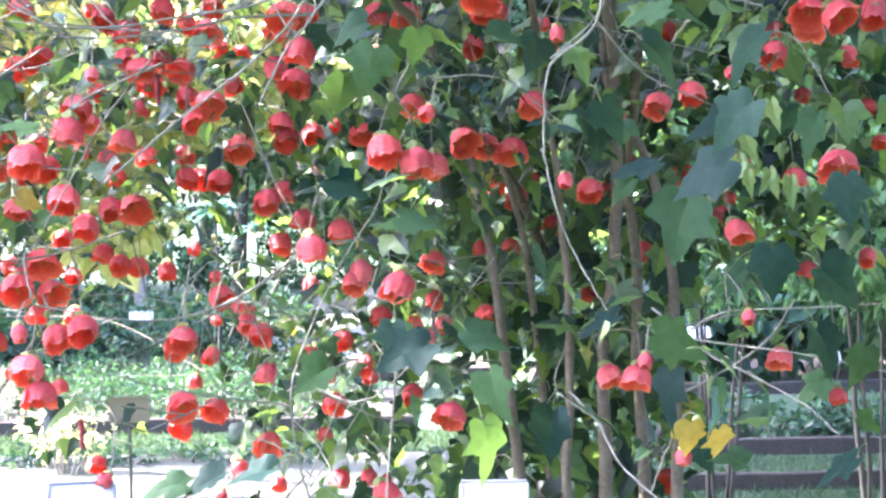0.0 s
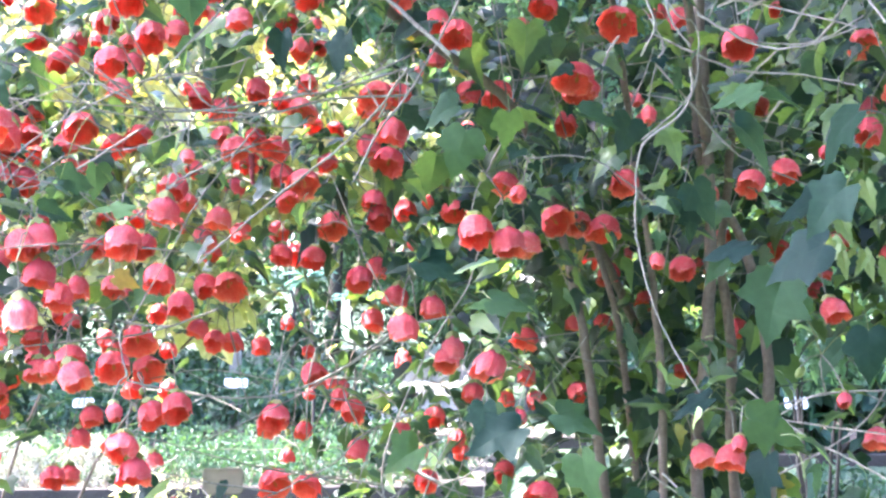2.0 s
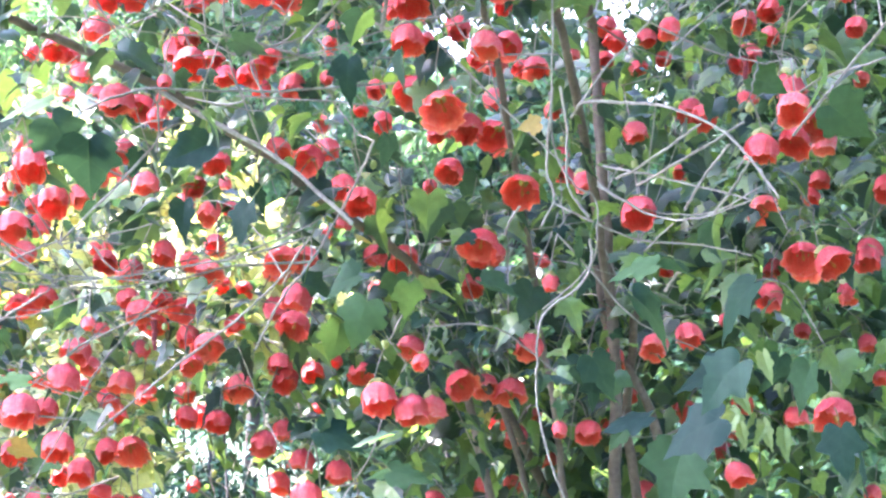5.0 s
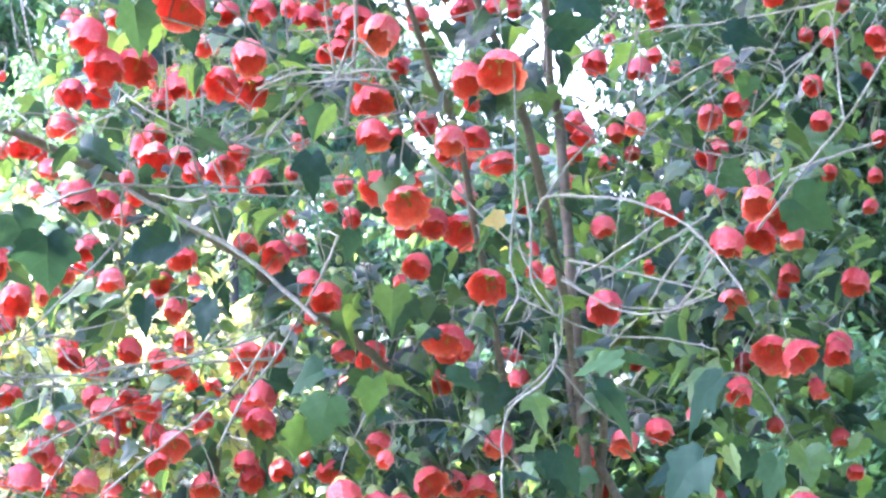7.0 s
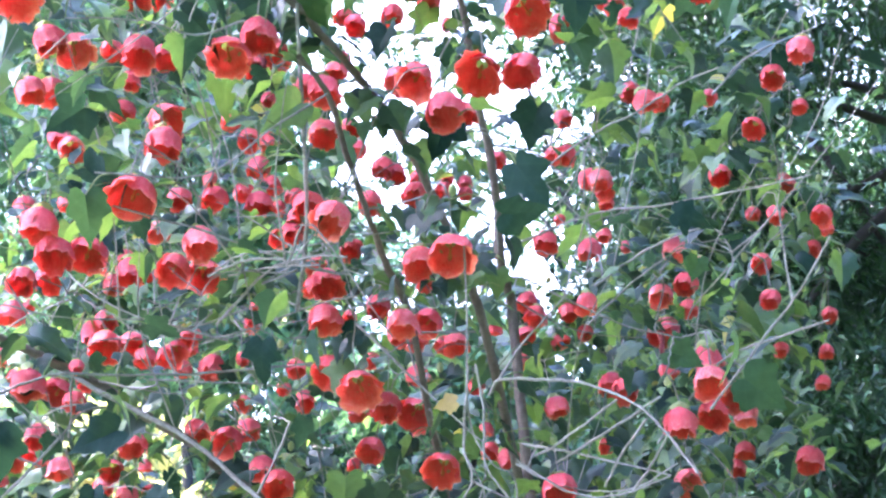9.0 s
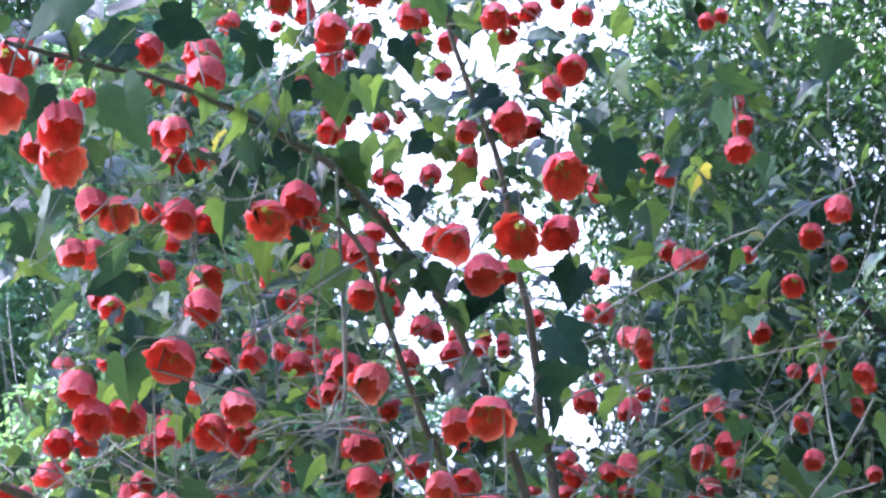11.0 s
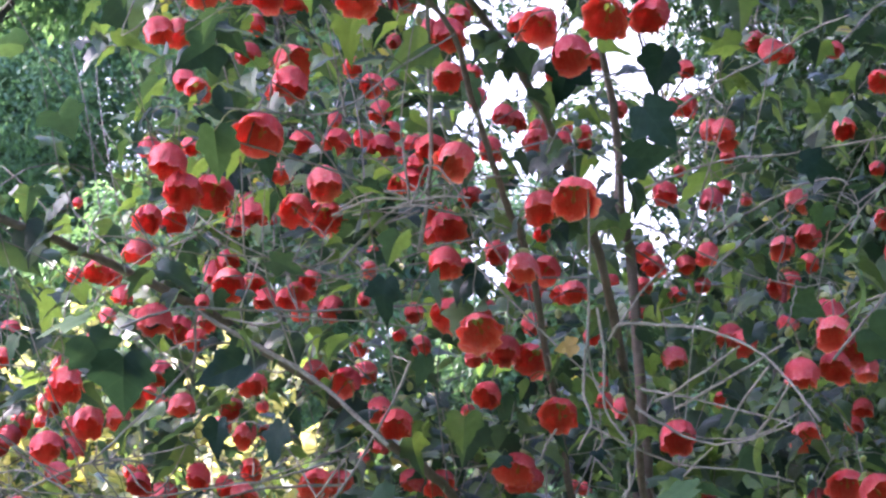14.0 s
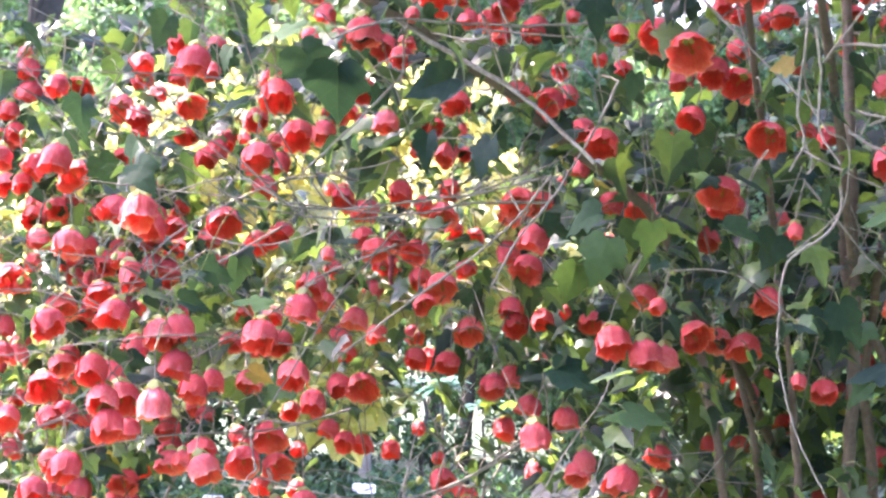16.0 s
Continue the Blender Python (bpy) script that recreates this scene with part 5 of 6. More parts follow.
def put_leaf(at, tip, face, length, own, stalk_from=None):
    global leaf_total
    m = Matrix.Translation(-HOME) @ leaf_pose(at, tip, face, length)
    k = int(rnd.integers(0, len(LEAF_SHAPES)))
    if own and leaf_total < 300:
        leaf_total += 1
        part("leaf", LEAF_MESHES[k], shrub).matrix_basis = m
    else:
        leaf_cloud.add(*LEAF_SHAPES[k], m)
    if stalk_from is not None:
        a, c = Vector(stalk_from), Vector(at)
        mid = a.lerp(c, 0.5) + Vector((0, 0, 0.15 * (c - a).length))
        stalks.append(tube([a, mid, c], 0.0010, 0.0008, 4, 3)[:2])


for x, y, z, length, slope in BIG_LEAVES:
    p, s = Vector((x, y, z)), length / 100 * 0.80
    to_eye = (EYE - p).normalized()
    right = to_eye.cross(Vector((0, 0, 1))).normalized() * -1
    tip = right * math.cos(radians(slope)) - Vector((0, 0, 1)) * math.sin(radians(slope)) + to_eye * rnd.uniform(-0.2, 0.35)
    tip.normalize()
    face = to_eye * rnd.uniform(0.15, 0.8) + Vector((rnd.normal(0, 0.5), 0, rnd.uniform(0.4, 1.1)))
    if z > 2.2:
        s *= 0.86
        face = to_eye * rnd.uniform(0.35, 0.9) + Vector((rnd.normal(0, 0.5), 0, rnd.uniform(-0.3, 0.6)))
    foot = p - tip * s * 0.45
    behind = smothers(foot, tip, s)
    if len(behind) and min(behind) < 0.9:
        d = (p - EYE).length
        k = min((d + max(b for b in behind if b < 0.9) + 0.07) / d, 1.35)
        p, s = EYE + (p - EYE) * k, s * k
        foot = p - tip * s * 0.45
    near = tree[np.argmin(np.linalg.norm(tree - np.array(foot), axis=1))]
    gap = np.linalg.norm(near - np.array(foot))
    put_leaf(foot, tip, face, s, True, near if gap < 0.15 else foot - tip * 0.025 + Vector((0, 0.03, 0.005)))

# a few yellowed leaves, and a tuft of pale hanging young leaves
YELLOW_MESHES = [quick_mesh("yellow_leaf", v, f, u, [M_YELLOW]) for v, f, u in LEAF_SHAPES[:3]]
PALE_MESH = quick_mesh("young_leaf", LEAF_SHAPES[2][0] * [0.55, 1, 1], LEAF_SHAPES[2][1], LEAF_SHAPES[2][2], [M_YOUNG])
for k, (x, y, z, length, slope) in enumerate(((0.365, 2.45, 1.20, 5.4, 95), (0.405, 2.44, 1.19, 5.0, 75), (-0.67, 2.62, 1.55, 4.2, 20), (0.16, 2.37, 2.01, 3.3, 170))):
    tip = Vector((math.cos(radians(slope)), 0.1, -math.sin(radians(slope))))
    part("yellow_leaf", YELLOW_MESHES[k % 3], shrub, "yellowed leaf").matrix_basis = Matrix.Translation(-HOME) @ leaf_pose((x, y, z), tip, (0.2, -0.9, 0.4), length / 100)
for k in range(10):
    at = Vector((0.44, 2.31, 1.59)) + Vector((rnd.normal(0, 0.022), rnd.normal(0, 0.02), rnd.normal(0, 0.03)))
    part("young_leaf", PALE_MESH, shrub, "pale hanging young leaf").matrix_basis = Matrix.Translation(-HOME) @ leaf_pose(at, (rnd.normal(0, 0.35), -0.1, -1), (rnd.normal(0, 0.5), -1, 0.2), rnd.uniform(0.028, 0.048))

for c, many in spots:
    for _ in range(many + int(rnd.integers(0, 2))):
        away = Vector((rnd.normal(0, 1), rnd.normal(0.1, 0.9), rnd.normal(0.1, 0.5))).normalized()
        s = float(rnd.choice([0.026, 0.036, 0.047, 0.060, 0.080], p=[0.25, 0.3, 0.25, 0.15, 0.05]))
        at = Vector(c) + away * rnd.uniform(0.03, 0.075)
        tip = away * 0.7 + Vector((rnd.normal(0, 0.4), rnd.normal(-0.15, 0.3), rnd.uniform(-0.6, 0.0)))
        face = Vector((rnd.normal(0, 0.45), -0.25 + rnd.normal(0, 0.3), rnd.uniform(0.7, 1.4)))
        if sparse(at):
            continue
        if len(smothers(at, tip, s)) and rnd.random() < 0.93:
            at = at + Vector((0, rnd.uniform(0.1, 0.35), rnd.normal(0, 0.03)))
            if len(smothers(at, tip, s)) and rnd.random() < 0.85:
                continue
            put_leaf(at, tip, face, s, False, Vector(at) - tip.normalized() * 0.025 + Vector((0, 0.02, 0)))
            continue
        put_leaf(at, tip, face, s, (Vector(c) - EYE).length < 2.6, c)

# the inner and rear leaves of the shrub
for _ in range(1300):
    c = nodes[int(rnd.integers(0, len(nodes)))]
    at = Vector(c) + Vector((rnd.normal(0, 0.16), abs(rnd.normal(0.2, 0.3)), rnd.normal(0, 0.13)))
    tip = Vector((rnd.normal(0, 0.7), rnd.normal(0, 0.6), rnd.uniform(-0.6, 0.05)))
    face = Vector((rnd.normal(0, 0.5), -0.2 + rnd.normal(0, 0.4), rnd.uniform(0.7, 1.4)))
    s = rnd.uniform(0.032, 0.070)
    if not sparse(at) and not len(smothers(at, tip, s)):
        put_leaf(at, tip, face, s, False, at - tip.normalized() * 0.025 + Vector((0, 0.02, 0)))

# shaded leaves low between the stems
for _ in range(1020):
    at = Vector((rnd.uniform(-0.3, 0.85), rnd.uniform(3.35, 4.0), 0.75 + 1.35 * rnd.random() ** 1.3))
    if at.x < 0 and at.z < 1.5 or at.x > 0.15 * at.y and at.z < 1.75:
        continue
    tip = Vector((rnd.normal(0, 0.7), rnd.normal(0, 0.6), rnd.uniform(-0.65, 0.0)))
    s = rnd.uniform(0.055, 0.10)
    if not len(smothers(at, tip, s)):
        put_leaf(at, tip, Vector((rnd.normal(0, 0.5), -0.5, rnd.uniform(0.3, 1.1))), s, False, at - tip.normalized() * 0.025 + Vector((0, 0.02, 0)))

# shaded leaves on the far side of the shrub
for _ in range(850):
    deep = rnd.uniform(3.65, 4.5)
    at = Vector((rnd.uniform(-0.03, 0.27) * deep, deep, 1.6 + rnd.uniform(-0.09, 0.235) * deep))
    tip = Vector((rnd.normal(0, 0.7), rnd.normal(0, 0.6), rnd.uniform(-0.65, 0.0)))
    s = rnd.uniform(0.055, 0.105)
    if not sparse(at) and not len(smothers(at, tip, s)):
        put_leaf(at, tip, Vector((rnd.normal(0, 0.5), -0.2, rnd.uniform(0.7, 1.3))), s, False, at - tip.normalized() * 0.025 + Vector((0, 0.02, 0)))

# leaves that hang over the limbs
for kind, r0, r1, pts in TRUNKS:
    for _ in range(70 if kind == "limb" and len(pts) > 10 else 0):
        k = int(rnd.integers(2, len(pts) - 1))
        at = Vector(pts[k]).lerp(Vector(pts[k - 1]), rnd.random()) + Vector((rnd.normal(0, 0.035), -rnd.uniform(0.02, 0.07), rnd.normal(0.02, 0.03)))
        tip = Vector((rnd.normal(0, 0.6), rnd.normal(-0.2, 0.4), rnd.uniform(-0.8, 0.0)))
        s = rnd.uniform(0.03, 0.065)
        if not len(smothers(at, tip, s)):
            put_leaf(at, tip, Vector((rnd.normal(0, 0.4), -0.3, rnd.uniform(0.6, 1.2))), s, False, at - tip.normalized() * 0.025 + Vector((0, 0.02, 0)))

# leaves at the top of the crown, against the sky
HIGH = [b for b in BLOOMS if b[2] > 2.45]
for _ in range(620):
    b = HIGH[int(rnd.integers(0, len(HIGH)))]
    at = Vector(b[:3]) + Vector((rnd.normal(0, 0.12), rnd.normal(0.12, 0.2), rnd.normal(0.05, 0.10)))
    tip = Vector((rnd.normal(0, 0.7), rnd.normal(0, 0.6), rnd.uniform(-0.6, 0.05)))
    s = rnd.uniform(0.035, 0.08)
    if not sparse(at) and not len(smothers(at, tip, s)):
        put_leaf(at, tip, Vector((rnd.normal(0, 0.6), -0.4 + rnd.normal(0, 0.5), rnd.uniform(0.3, 1.1))), s, False, at - tip.normalized() * 0.025 + Vector((0, 0.02, 0)))

# leaves among and behind the flowers
for _ in range(4600):
    b = BLOOMS[int(rnd.integers(0, len(BLOOMS)))]
    at = Vector(b[:3]) + Vector((rnd.normal(0, 0.11), abs(rnd.normal(0.05, 0.28)), rnd.normal(0.04, 0.10)))
    tip = Vector((rnd.normal(0, 0.7), rnd.normal(0, 0.6), rnd.uniform(-0.6, 0.05)))
    face = Vector((rnd.normal(0, 0.5), -0.2 + rnd.normal(0, 0.35), rnd.uniform(0.7, 1.4)))
    s = rnd.uniform(0.024, 0.060)
    if not sparse(at) and not len(smothers(at, tip, s)):
        put_leaf(at, tip, face, s, False, at - tip.normalized() * 0.025 + Vector((0, 0.02, 0)))

# thin bare side twigs inside the crown
for _ in range(480):
    a = Vector(tree[int(rnd.integers(0, len(tree)))]) + Vector((0, 0.04, 0))
    way = Vector((rnd.normal(0, 0.8), rnd.normal(0.35, 0.4), rnd.normal(0.25, 0.6))).normalized() * rnd.uniform(0.12, 0.42)
    if a.x > 0.1 * a.y and (a.z < 1.6 or rnd.random() < 0.65):
        continue
    bend = Vector((rnd.normal(0, 0.04), rnd.normal(0, 0.03), rnd.normal(0, 0.05)))
    c = a + way
    if any(len(smothers(a.lerp(c, k), way, 0.02)) for k in (0.15, 0.5, 0.85)) and rnd.random() < 0.75:
        continue
    twigs.append(tube([a, a.lerp(c, 0.5) + bend, c], rnd.uniform(0.0012, 0.0024), 0.0008, 5, 4, 0.001, rnd)[:2])

# long pale twigs that fan out from the heart of the shrub
HEART = Vector((0.2, 3.1, 1.35))
for _ in range(320):
    a = Vector(tree[int(rnd.integers(0, len(tree)))])
    out = (a - HEART).normalized() + Vector((rnd.normal(0, 0.35), rnd.normal(0, 0.25), rnd.normal(0.1, 0.35)))
    c = a + out.normalized() * rnd.uniform(0.18, 0.6)
    if c.y < 2.2 or c.z < 1.2 or a.x > 0.15 and rnd.random() < 0.7 or any(len(smothers(a.lerp(c, k), c - a, 0.02)) for k in (0.15, 0.5, 0.85)) and rnd.random() < 0.8:
        continue
    bend = Vector((rnd.normal(0, 0.015), rnd.normal(0, 0.015), rnd.normal(0.01, 0.03)))
    twigs.append(tube([a, a.lerp(c, 0.5) + bend, c], rnd.uniform(0.0011, 0.0020), 0.0008, 5, 5, 0.0005, rnd)[:2])

part("twig", quick_mesh("twig", *[a if i else a - np.array(HOME) for i, a in enumerate(joined(twigs))], joined(twigs)[0][:, :2], [M_TWIG]), shrub, "thin grey-brown twigs and flower stalks", "stuff")
v, f = joined(stalks)
part("leaf_stalk", quick_mesh("leaf_stalk", v - np.array(HOME), f, v[:, :2], [M_STALK]), shrub, "thin green leaf stalks", "stuff")
part("foliage", leaf_cloud.mesh("foliage", [M_LEAVES]), shrub, "small green lobed leaves", "stuff")
part("blossom", petal_cloud.mesh("blossom", [M_PETAL, M_THROAT], "petal"), shrub, "coral-red bells deeper in the shrub", "stuff")
part("blossom_calyx", calyx_cloud.mesh("blossom_calyx", [M_CALYX]), shrub, "pale green calyx cups", "stuff")


# ---- background trees ----
def leaf_mass(rng, centres, radii, count, size, mats, name, slim=0.45):
    """Many small pointed leaves in loose clumps round the given centres."""
    centres, radii = np.asarray(centres, float), np.asarray(radii, float)
    wts = radii ** 2
    pick = rng.choice(len(centres), count, p=wts / wts.sum())
    d = rng.normal(size=(count, 3))
    d /= np.linalg.norm(d, axis=1)[:, None]
    r = radii[pick] * rng.uniform(0.35, 1.0, count) ** 0.6 * rng.uniform(0.75, 1.12, count)
    pos = centres[pick] + d * r[:, None] * np.array([1.0, 1.0, 0.75])
    tip = d * 0.6 + rng.normal(0, 0.6, (count, 3)) + np.array([0, 0, -0.35])
    tip /= np.linalg.norm(tip, axis=1)[:, None]
    nrm = rng.normal(0, 0.5, (count, 3)) + d * 0.5 + np.array([0, 0, 0.7])
    side = np.cross(tip, nrm)
    side /= np.linalg.norm(side, axis=1)[:, None] + 1e-9
    up = np.cross(side, tip)
    s = size * rng.uniform(0.6, 1.3, count)[:, None]
    a = pos
    b = pos + tip * s * 0.45 + side * s * slim * 0.5 + up * s * 0.06
    c = pos + tip * s - up * s * 0.1
    e = pos + tip * s * 0.45 - side * s * slim * 0.5 + up * s * 0.06
    v = np.stack([a, b, c, e], 1).reshape(-1, 3)
    f = np.arange(count * 4).reshape(-1, 4)
    u = np.tile(np.array([[0, 0], [0.5, 0.5], [0, 1], [-0.5, 0.5]]), (count, 1))
    return quick_mesh(name, v, f, u, mats, smooth=False)


def clump_centres(rng, centre, spread, n, rmin, rmax):
    d = rng.normal(size=(n, 3))
    d /= np.linalg.norm(d, axis=1)[:, None]
    p = np.asarray(centre) + d * np.asarray(spread) * rng.uniform(0.45, 1.0, n)[:, None]
    return p, rng.uniform(rmin, rmax, n)


def tree_thing(name, label, seed, foot, height, centre, spread, clumps, rclump, count, size, mat, trunk_r, slim=0.45, category="tree"):
    """A tree: tapered trunk, limbs to its clumps, and a crown of many leaves."""
    rng = np.random.default_rng(seed)
    foot = np.array(foot, float)
    root = tagged(holder(name, foot), label, category)
    cs, rs = clump_centres(rng, np.array(centre) - foot, spread, clumps, *rclump)
    top = np.array(centre) - foot + np.array([0, 0, spread[2] * 0.3])
    v, f, line = tube([(0, 0, -0.1), top * 0.35 + rng.normal(0, 0.1, 3) * [1, 1, 0], top * 0.7 + rng.normal(0, 0.15, 3) * [1, 1, 0], top], trunk_r, trunk_r * 0.25, 10, 5, 0.01, rng)
    part("trunk", quick_mesh("trunk", v, f, v[:, :2], [M_BARK]), root)
    limbs = []
    for c, r in list(zip(cs, rs))[:26]:
        a = line[int(len(line) * rng.uniform(0.4, 0.9))]
        limbs.append(tube([a, (a + c) / 2 + np.array([0, 0, 0.1 * np.linalg.norm(c - a)]), c], trunk_r * 0.3, trunk_r * 0.06, 6, 4, 0.01, rng)[:2])
    v, f = joined(limbs)
    part("branchwork", quick_mesh("branchwork", v, f, v[:, :2], [M_BARK]), root, kind="stuff")
    part("crown", leaf_mass(rng, cs, rs, count, size, [mat], "crown", slim), root)
    return root


# ---- ground and garden ----
def sheet(name, corners, z, mat, kind="structure", label="", category=""):
    """A flat piece of ground with uneven surface and edges."""
    (x0, y0), (x1, y1) = corners
    nx, ny = max(2, int((x1 - x0) / 0.35)), max(2, int((y1 - y0) / 0.35))
    nx, ny = min(nx, 120), min(ny, 120)
    xs, ys = np.meshgrid(np.linspace(x0, x1, nx), np.linspace(y0, y1, ny), indexing="ij")
    r = np.random.default_rng(int(abs(x0 * 13 + y0 * 7)) + 5)
    v = np.stack([xs, ys, z + r.uniform(0, 0.012, xs.shape)], -1).reshape(-1, 3)
    i, j = np.meshgrid(np.arange(nx - 1), np.arange(ny - 1), indexing="ij")
    f = np.stack([i * ny + j, (i + 1) * ny + j, (i + 1) * ny + j + 1, i * ny + j + 1], -1).reshape(-1, 4)
    return tagged(new(name, quick_mesh(name, v, f, v[:, :2], [mat])), label, category, kind=kind)


def big_ground():
    e = np.array([-400, -60, -12, -6, 0, 6, 12, 60, 400.0])
    xs, ys = np.meshgrid(e, e + 6, indexing="ij")
    v = np.stack([xs, ys, np.zeros_like(xs)], -1).reshape(-1, 3)
    i, j = np.meshgrid(np.arange(8), np.arange(8), indexing="ij")
    f = np.stack([i * 9 + j, (i + 1) * 9 + j, (i + 1) * 9 + j + 1, i * 9 + j + 1], -1).reshape(-1, 4)
    tagged(new("ground", quick_mesh("ground", v, f, v[:, :2], [M_GRASS])), "mown lawn in sun and shade", "lawn", kind="structure")


big_ground()
sheet("soil_bed", ((-6.5, 10.7), (-0.2, 12.9)), 0.02, M_SOIL, label="dark planted soil bed", category="bed")
sheet("soil_bed", ((-6.5, 13.6), (0.4, 15.1)), 0.02, M_SOIL, label="dark planted soil bed", category="bed")
sheet("soil_bed", ((1.2, 12.4), (5.5, 16.5)), 0.02, M_SOIL, label="dark planted soil bed", category="bed")
sheet("soil_bed", ((1.2, 9.55), (5.5, 10.6)), 0.02, M_SOIL, label="dark planted soil bed", category="bed")
sheet("gravel_strip", ((-5.0, 5.6), (0.1, 9.7)), 0.015, M_STRAW, label="pale dry gravel in full sun", category="gravel")
sheet("path", ((-1.85, 15.2), (-0.75, 26.4)), 0.03, M_PATH, label="pale gravel path in sun", category="path")


def edging(a, b, high=0.14):
    """A low timber board set on edge along a bed."""
    a, b = Vector((*a, 0)), Vector((*b, 0))
    d = (b - a).normalized()
    n = Vector((-d.y, d.x, 0)) * 0.025
    bm = bmesh.new()
    steps = 8
    ring = []
    for i in range(steps + 1):
        p = a.lerp(b, i / steps) + Vector((0, 0, random.uniform(-0.01, 0.01)))
        ring.append([bm.verts.new(p + q) for q in (n + Vector((0, 0, -0.05)), n + Vector((0, 0, high - 0.008)), n * 0.7 + Vector((0, 0, high)), -n * 0.7 + Vector((0, 0, high)), -n + Vector((0, 0, high - 0.008)), -n + Vector((0, 0, -0.05)))])
    for r, s in zip(ring, ring[1:]):
        for k in range(5):
            bm.faces.new((r[k], s[k], s[k + 1], r[k + 1]))
    bm.faces.new(ring[0])
    bm.faces.new(ring[-1][::-1])
    bmesh.ops.recalc_face_normals(bm, faces=bm.faces)
    me = bpy.data.meshes.new("edging_board")
    bm.to_mesh(me)
    bm.free()
    me.materials.append(M_BOARD)
    tagged(new("edging_board", me), "dark weathered timber edging along a garden bed", "edging", "bed edgings")


edging((-6.5, 10.65), (-0.2, 10.75), 0.10)
edging((-6.5, 13.5), (0.4, 13.6), 0.09)
edging((1.2, 12.3), (5.5, 12.4), 0.09)
edging((1.2, 9.5), (5.5, 9.6), 0.09)
edging((1.2, 8.4), (5.5, 8.5), 0.09)


def bed_plant(name, label, seed, at, wide, high, count, size, mat, slim=0.5, category="plant"):
    rng = np.random.default_rng(seed)
    root = tagged(holder(name, (at[0], at[1], 0.02)), label, category)
    n = 9
    cs = np.stack([rng.normal(0, wide * 0.35, n), rng.normal(0, wide * 0.25, n), rng.uniform(0.25, 0.8, n) * high], -1)
    rs = rng.uniform(0.2, 0.34, n) * max(wide, high)
    me = leaf_mass(rng, cs, rs, count, size, [mat], "foliage", slim)
    part("foliage", me, root)
    st = [tube([(c[0] * 0.2, c[1] * 0.2, -0.05), c * [0.7, 0.7, 0.5], c], 0.008, 0.003, 5, 3)[:2] for c in cs]
    v, f = joined(st)
    part("stalk", quick_mesh("stalk", v, f, v[:, :2], [M_TWIG]), root, kind="stuff")
    return root


def label_sign(at, wide, deep, turn, lean, stake_to=0.0, printed=True, mat=M_LABEL, rim=None, words="pale plant name plate on a thin dark stake"):
    """A plant label: a tilted plate with rounded corners on a thin stake, with bars for its lettering."""
    root = tagged(holder("plant_label", (at[0], at[1], stake_to)), words, "label", "plant labels")
    bm = bmesh.new()
    bmesh.ops.create_cube(bm, size=1.0)
    bmesh.ops.scale(bm, vec=(wide, deep, 0.006), verts=bm.verts)
    bmesh.ops.bevel(bm, geom=[e for e in bm.edges if abs((e.verts[0].co - e.verts[1].co).z) > 0.004], offset=deep * 0.1, segments=3, affect='EDGES')
    me = bpy.data.meshes.new("plate")
    bm.to_mesh(me)
    bm.free()
    me.materials.append(mat)
    m = pose(0, 0, at[2] - stake_to, lean, 0, turn)
    plate = part("plate", me, root)
    plate.matrix_basis = m
    for w, y in ((0.62, 0.2), (0.45, -0.05), (0.3, -0.25)) if printed else ():
        bm = bmesh.new()
        bmesh.ops.create_cube(bm, size=1.0)
        bmesh.ops.scale(bm, vec=(wide * w, deep * 0.07, 0.001), verts=bm.verts)
        bmesh.ops.translate(bm, vec=(0, deep * y, 0.0037), verts=bm.verts)
        me = bpy.data.meshes.new("print_bar")
        bm.to_mesh(me)
        bm.free()
        me.materials.append(M_INK)
        part("print_bar", me, plate)
    if not printed:
        for bx, by, bw, bd in ((0, 0.46, 0.94, 0.05), (0, -0.46, 0.94, 0.05), (0.465, 0, 0.04, 0.82), (-0.465, 0, 0.04, 0.82)):
            bm = bmesh.new()
            bmesh.ops.create_cube(bm, size=1.0)
            bmesh.ops.scale(bm, vec=(wide * bw, deep * bd, 0.004), verts=bm.verts)
            bmesh.ops.bevel(bm, geom=list(bm.edges), offset=0.0008, segments=1, affect='EDGES')
            bmesh.ops.translate(bm, vec=(wide * bx, deep * by, 0.0045), verts=bm.verts)
            me = bpy.data.meshes.new("rim")
            bm.to_mesh(me)
            bm.free()
            me.materials.append(rim or M_RIM)
            part("rim", me, plate)
    v, f, _ = tube([(0, 0.01, -0.05), (0, 0.01, (at[2] - stake_to) * 0.5), (0, 0.0, at[2] - stake_to - 0.004)], 0.005, 0.005, 6, 2)
    part("stake", quick_mesh("stake", v, f, v[:, :2], [M_STAKE]), root)


label_sign((-0.97, 5.06, 0.895), 0.125, 0.085, 8, 62, 0.0, False, M_TAN, M_TAN, "tan plant name plate on a thin dark stake")
label_sign((0.072, 2.47, 1.083), 0.105, 0.08, -2, 40, 0.0, False, M_LABEL, M_CREAM, "cream plant name plate with a pale raised rim")
label_sign((-0.555, 2.5, 1.085), 0.105, 0.08, 12, 40, 0.0, False)
label_sign((1.68, 10.85, 0.6), 0.15, 0.1, 0, 45)
label_sign((2.48, 10.6, 0.45), 0.14, 0.1, 0, 45)
label_sign((-2.5, 13.75, 0.55), 0.16, 0.1, 10, 45)

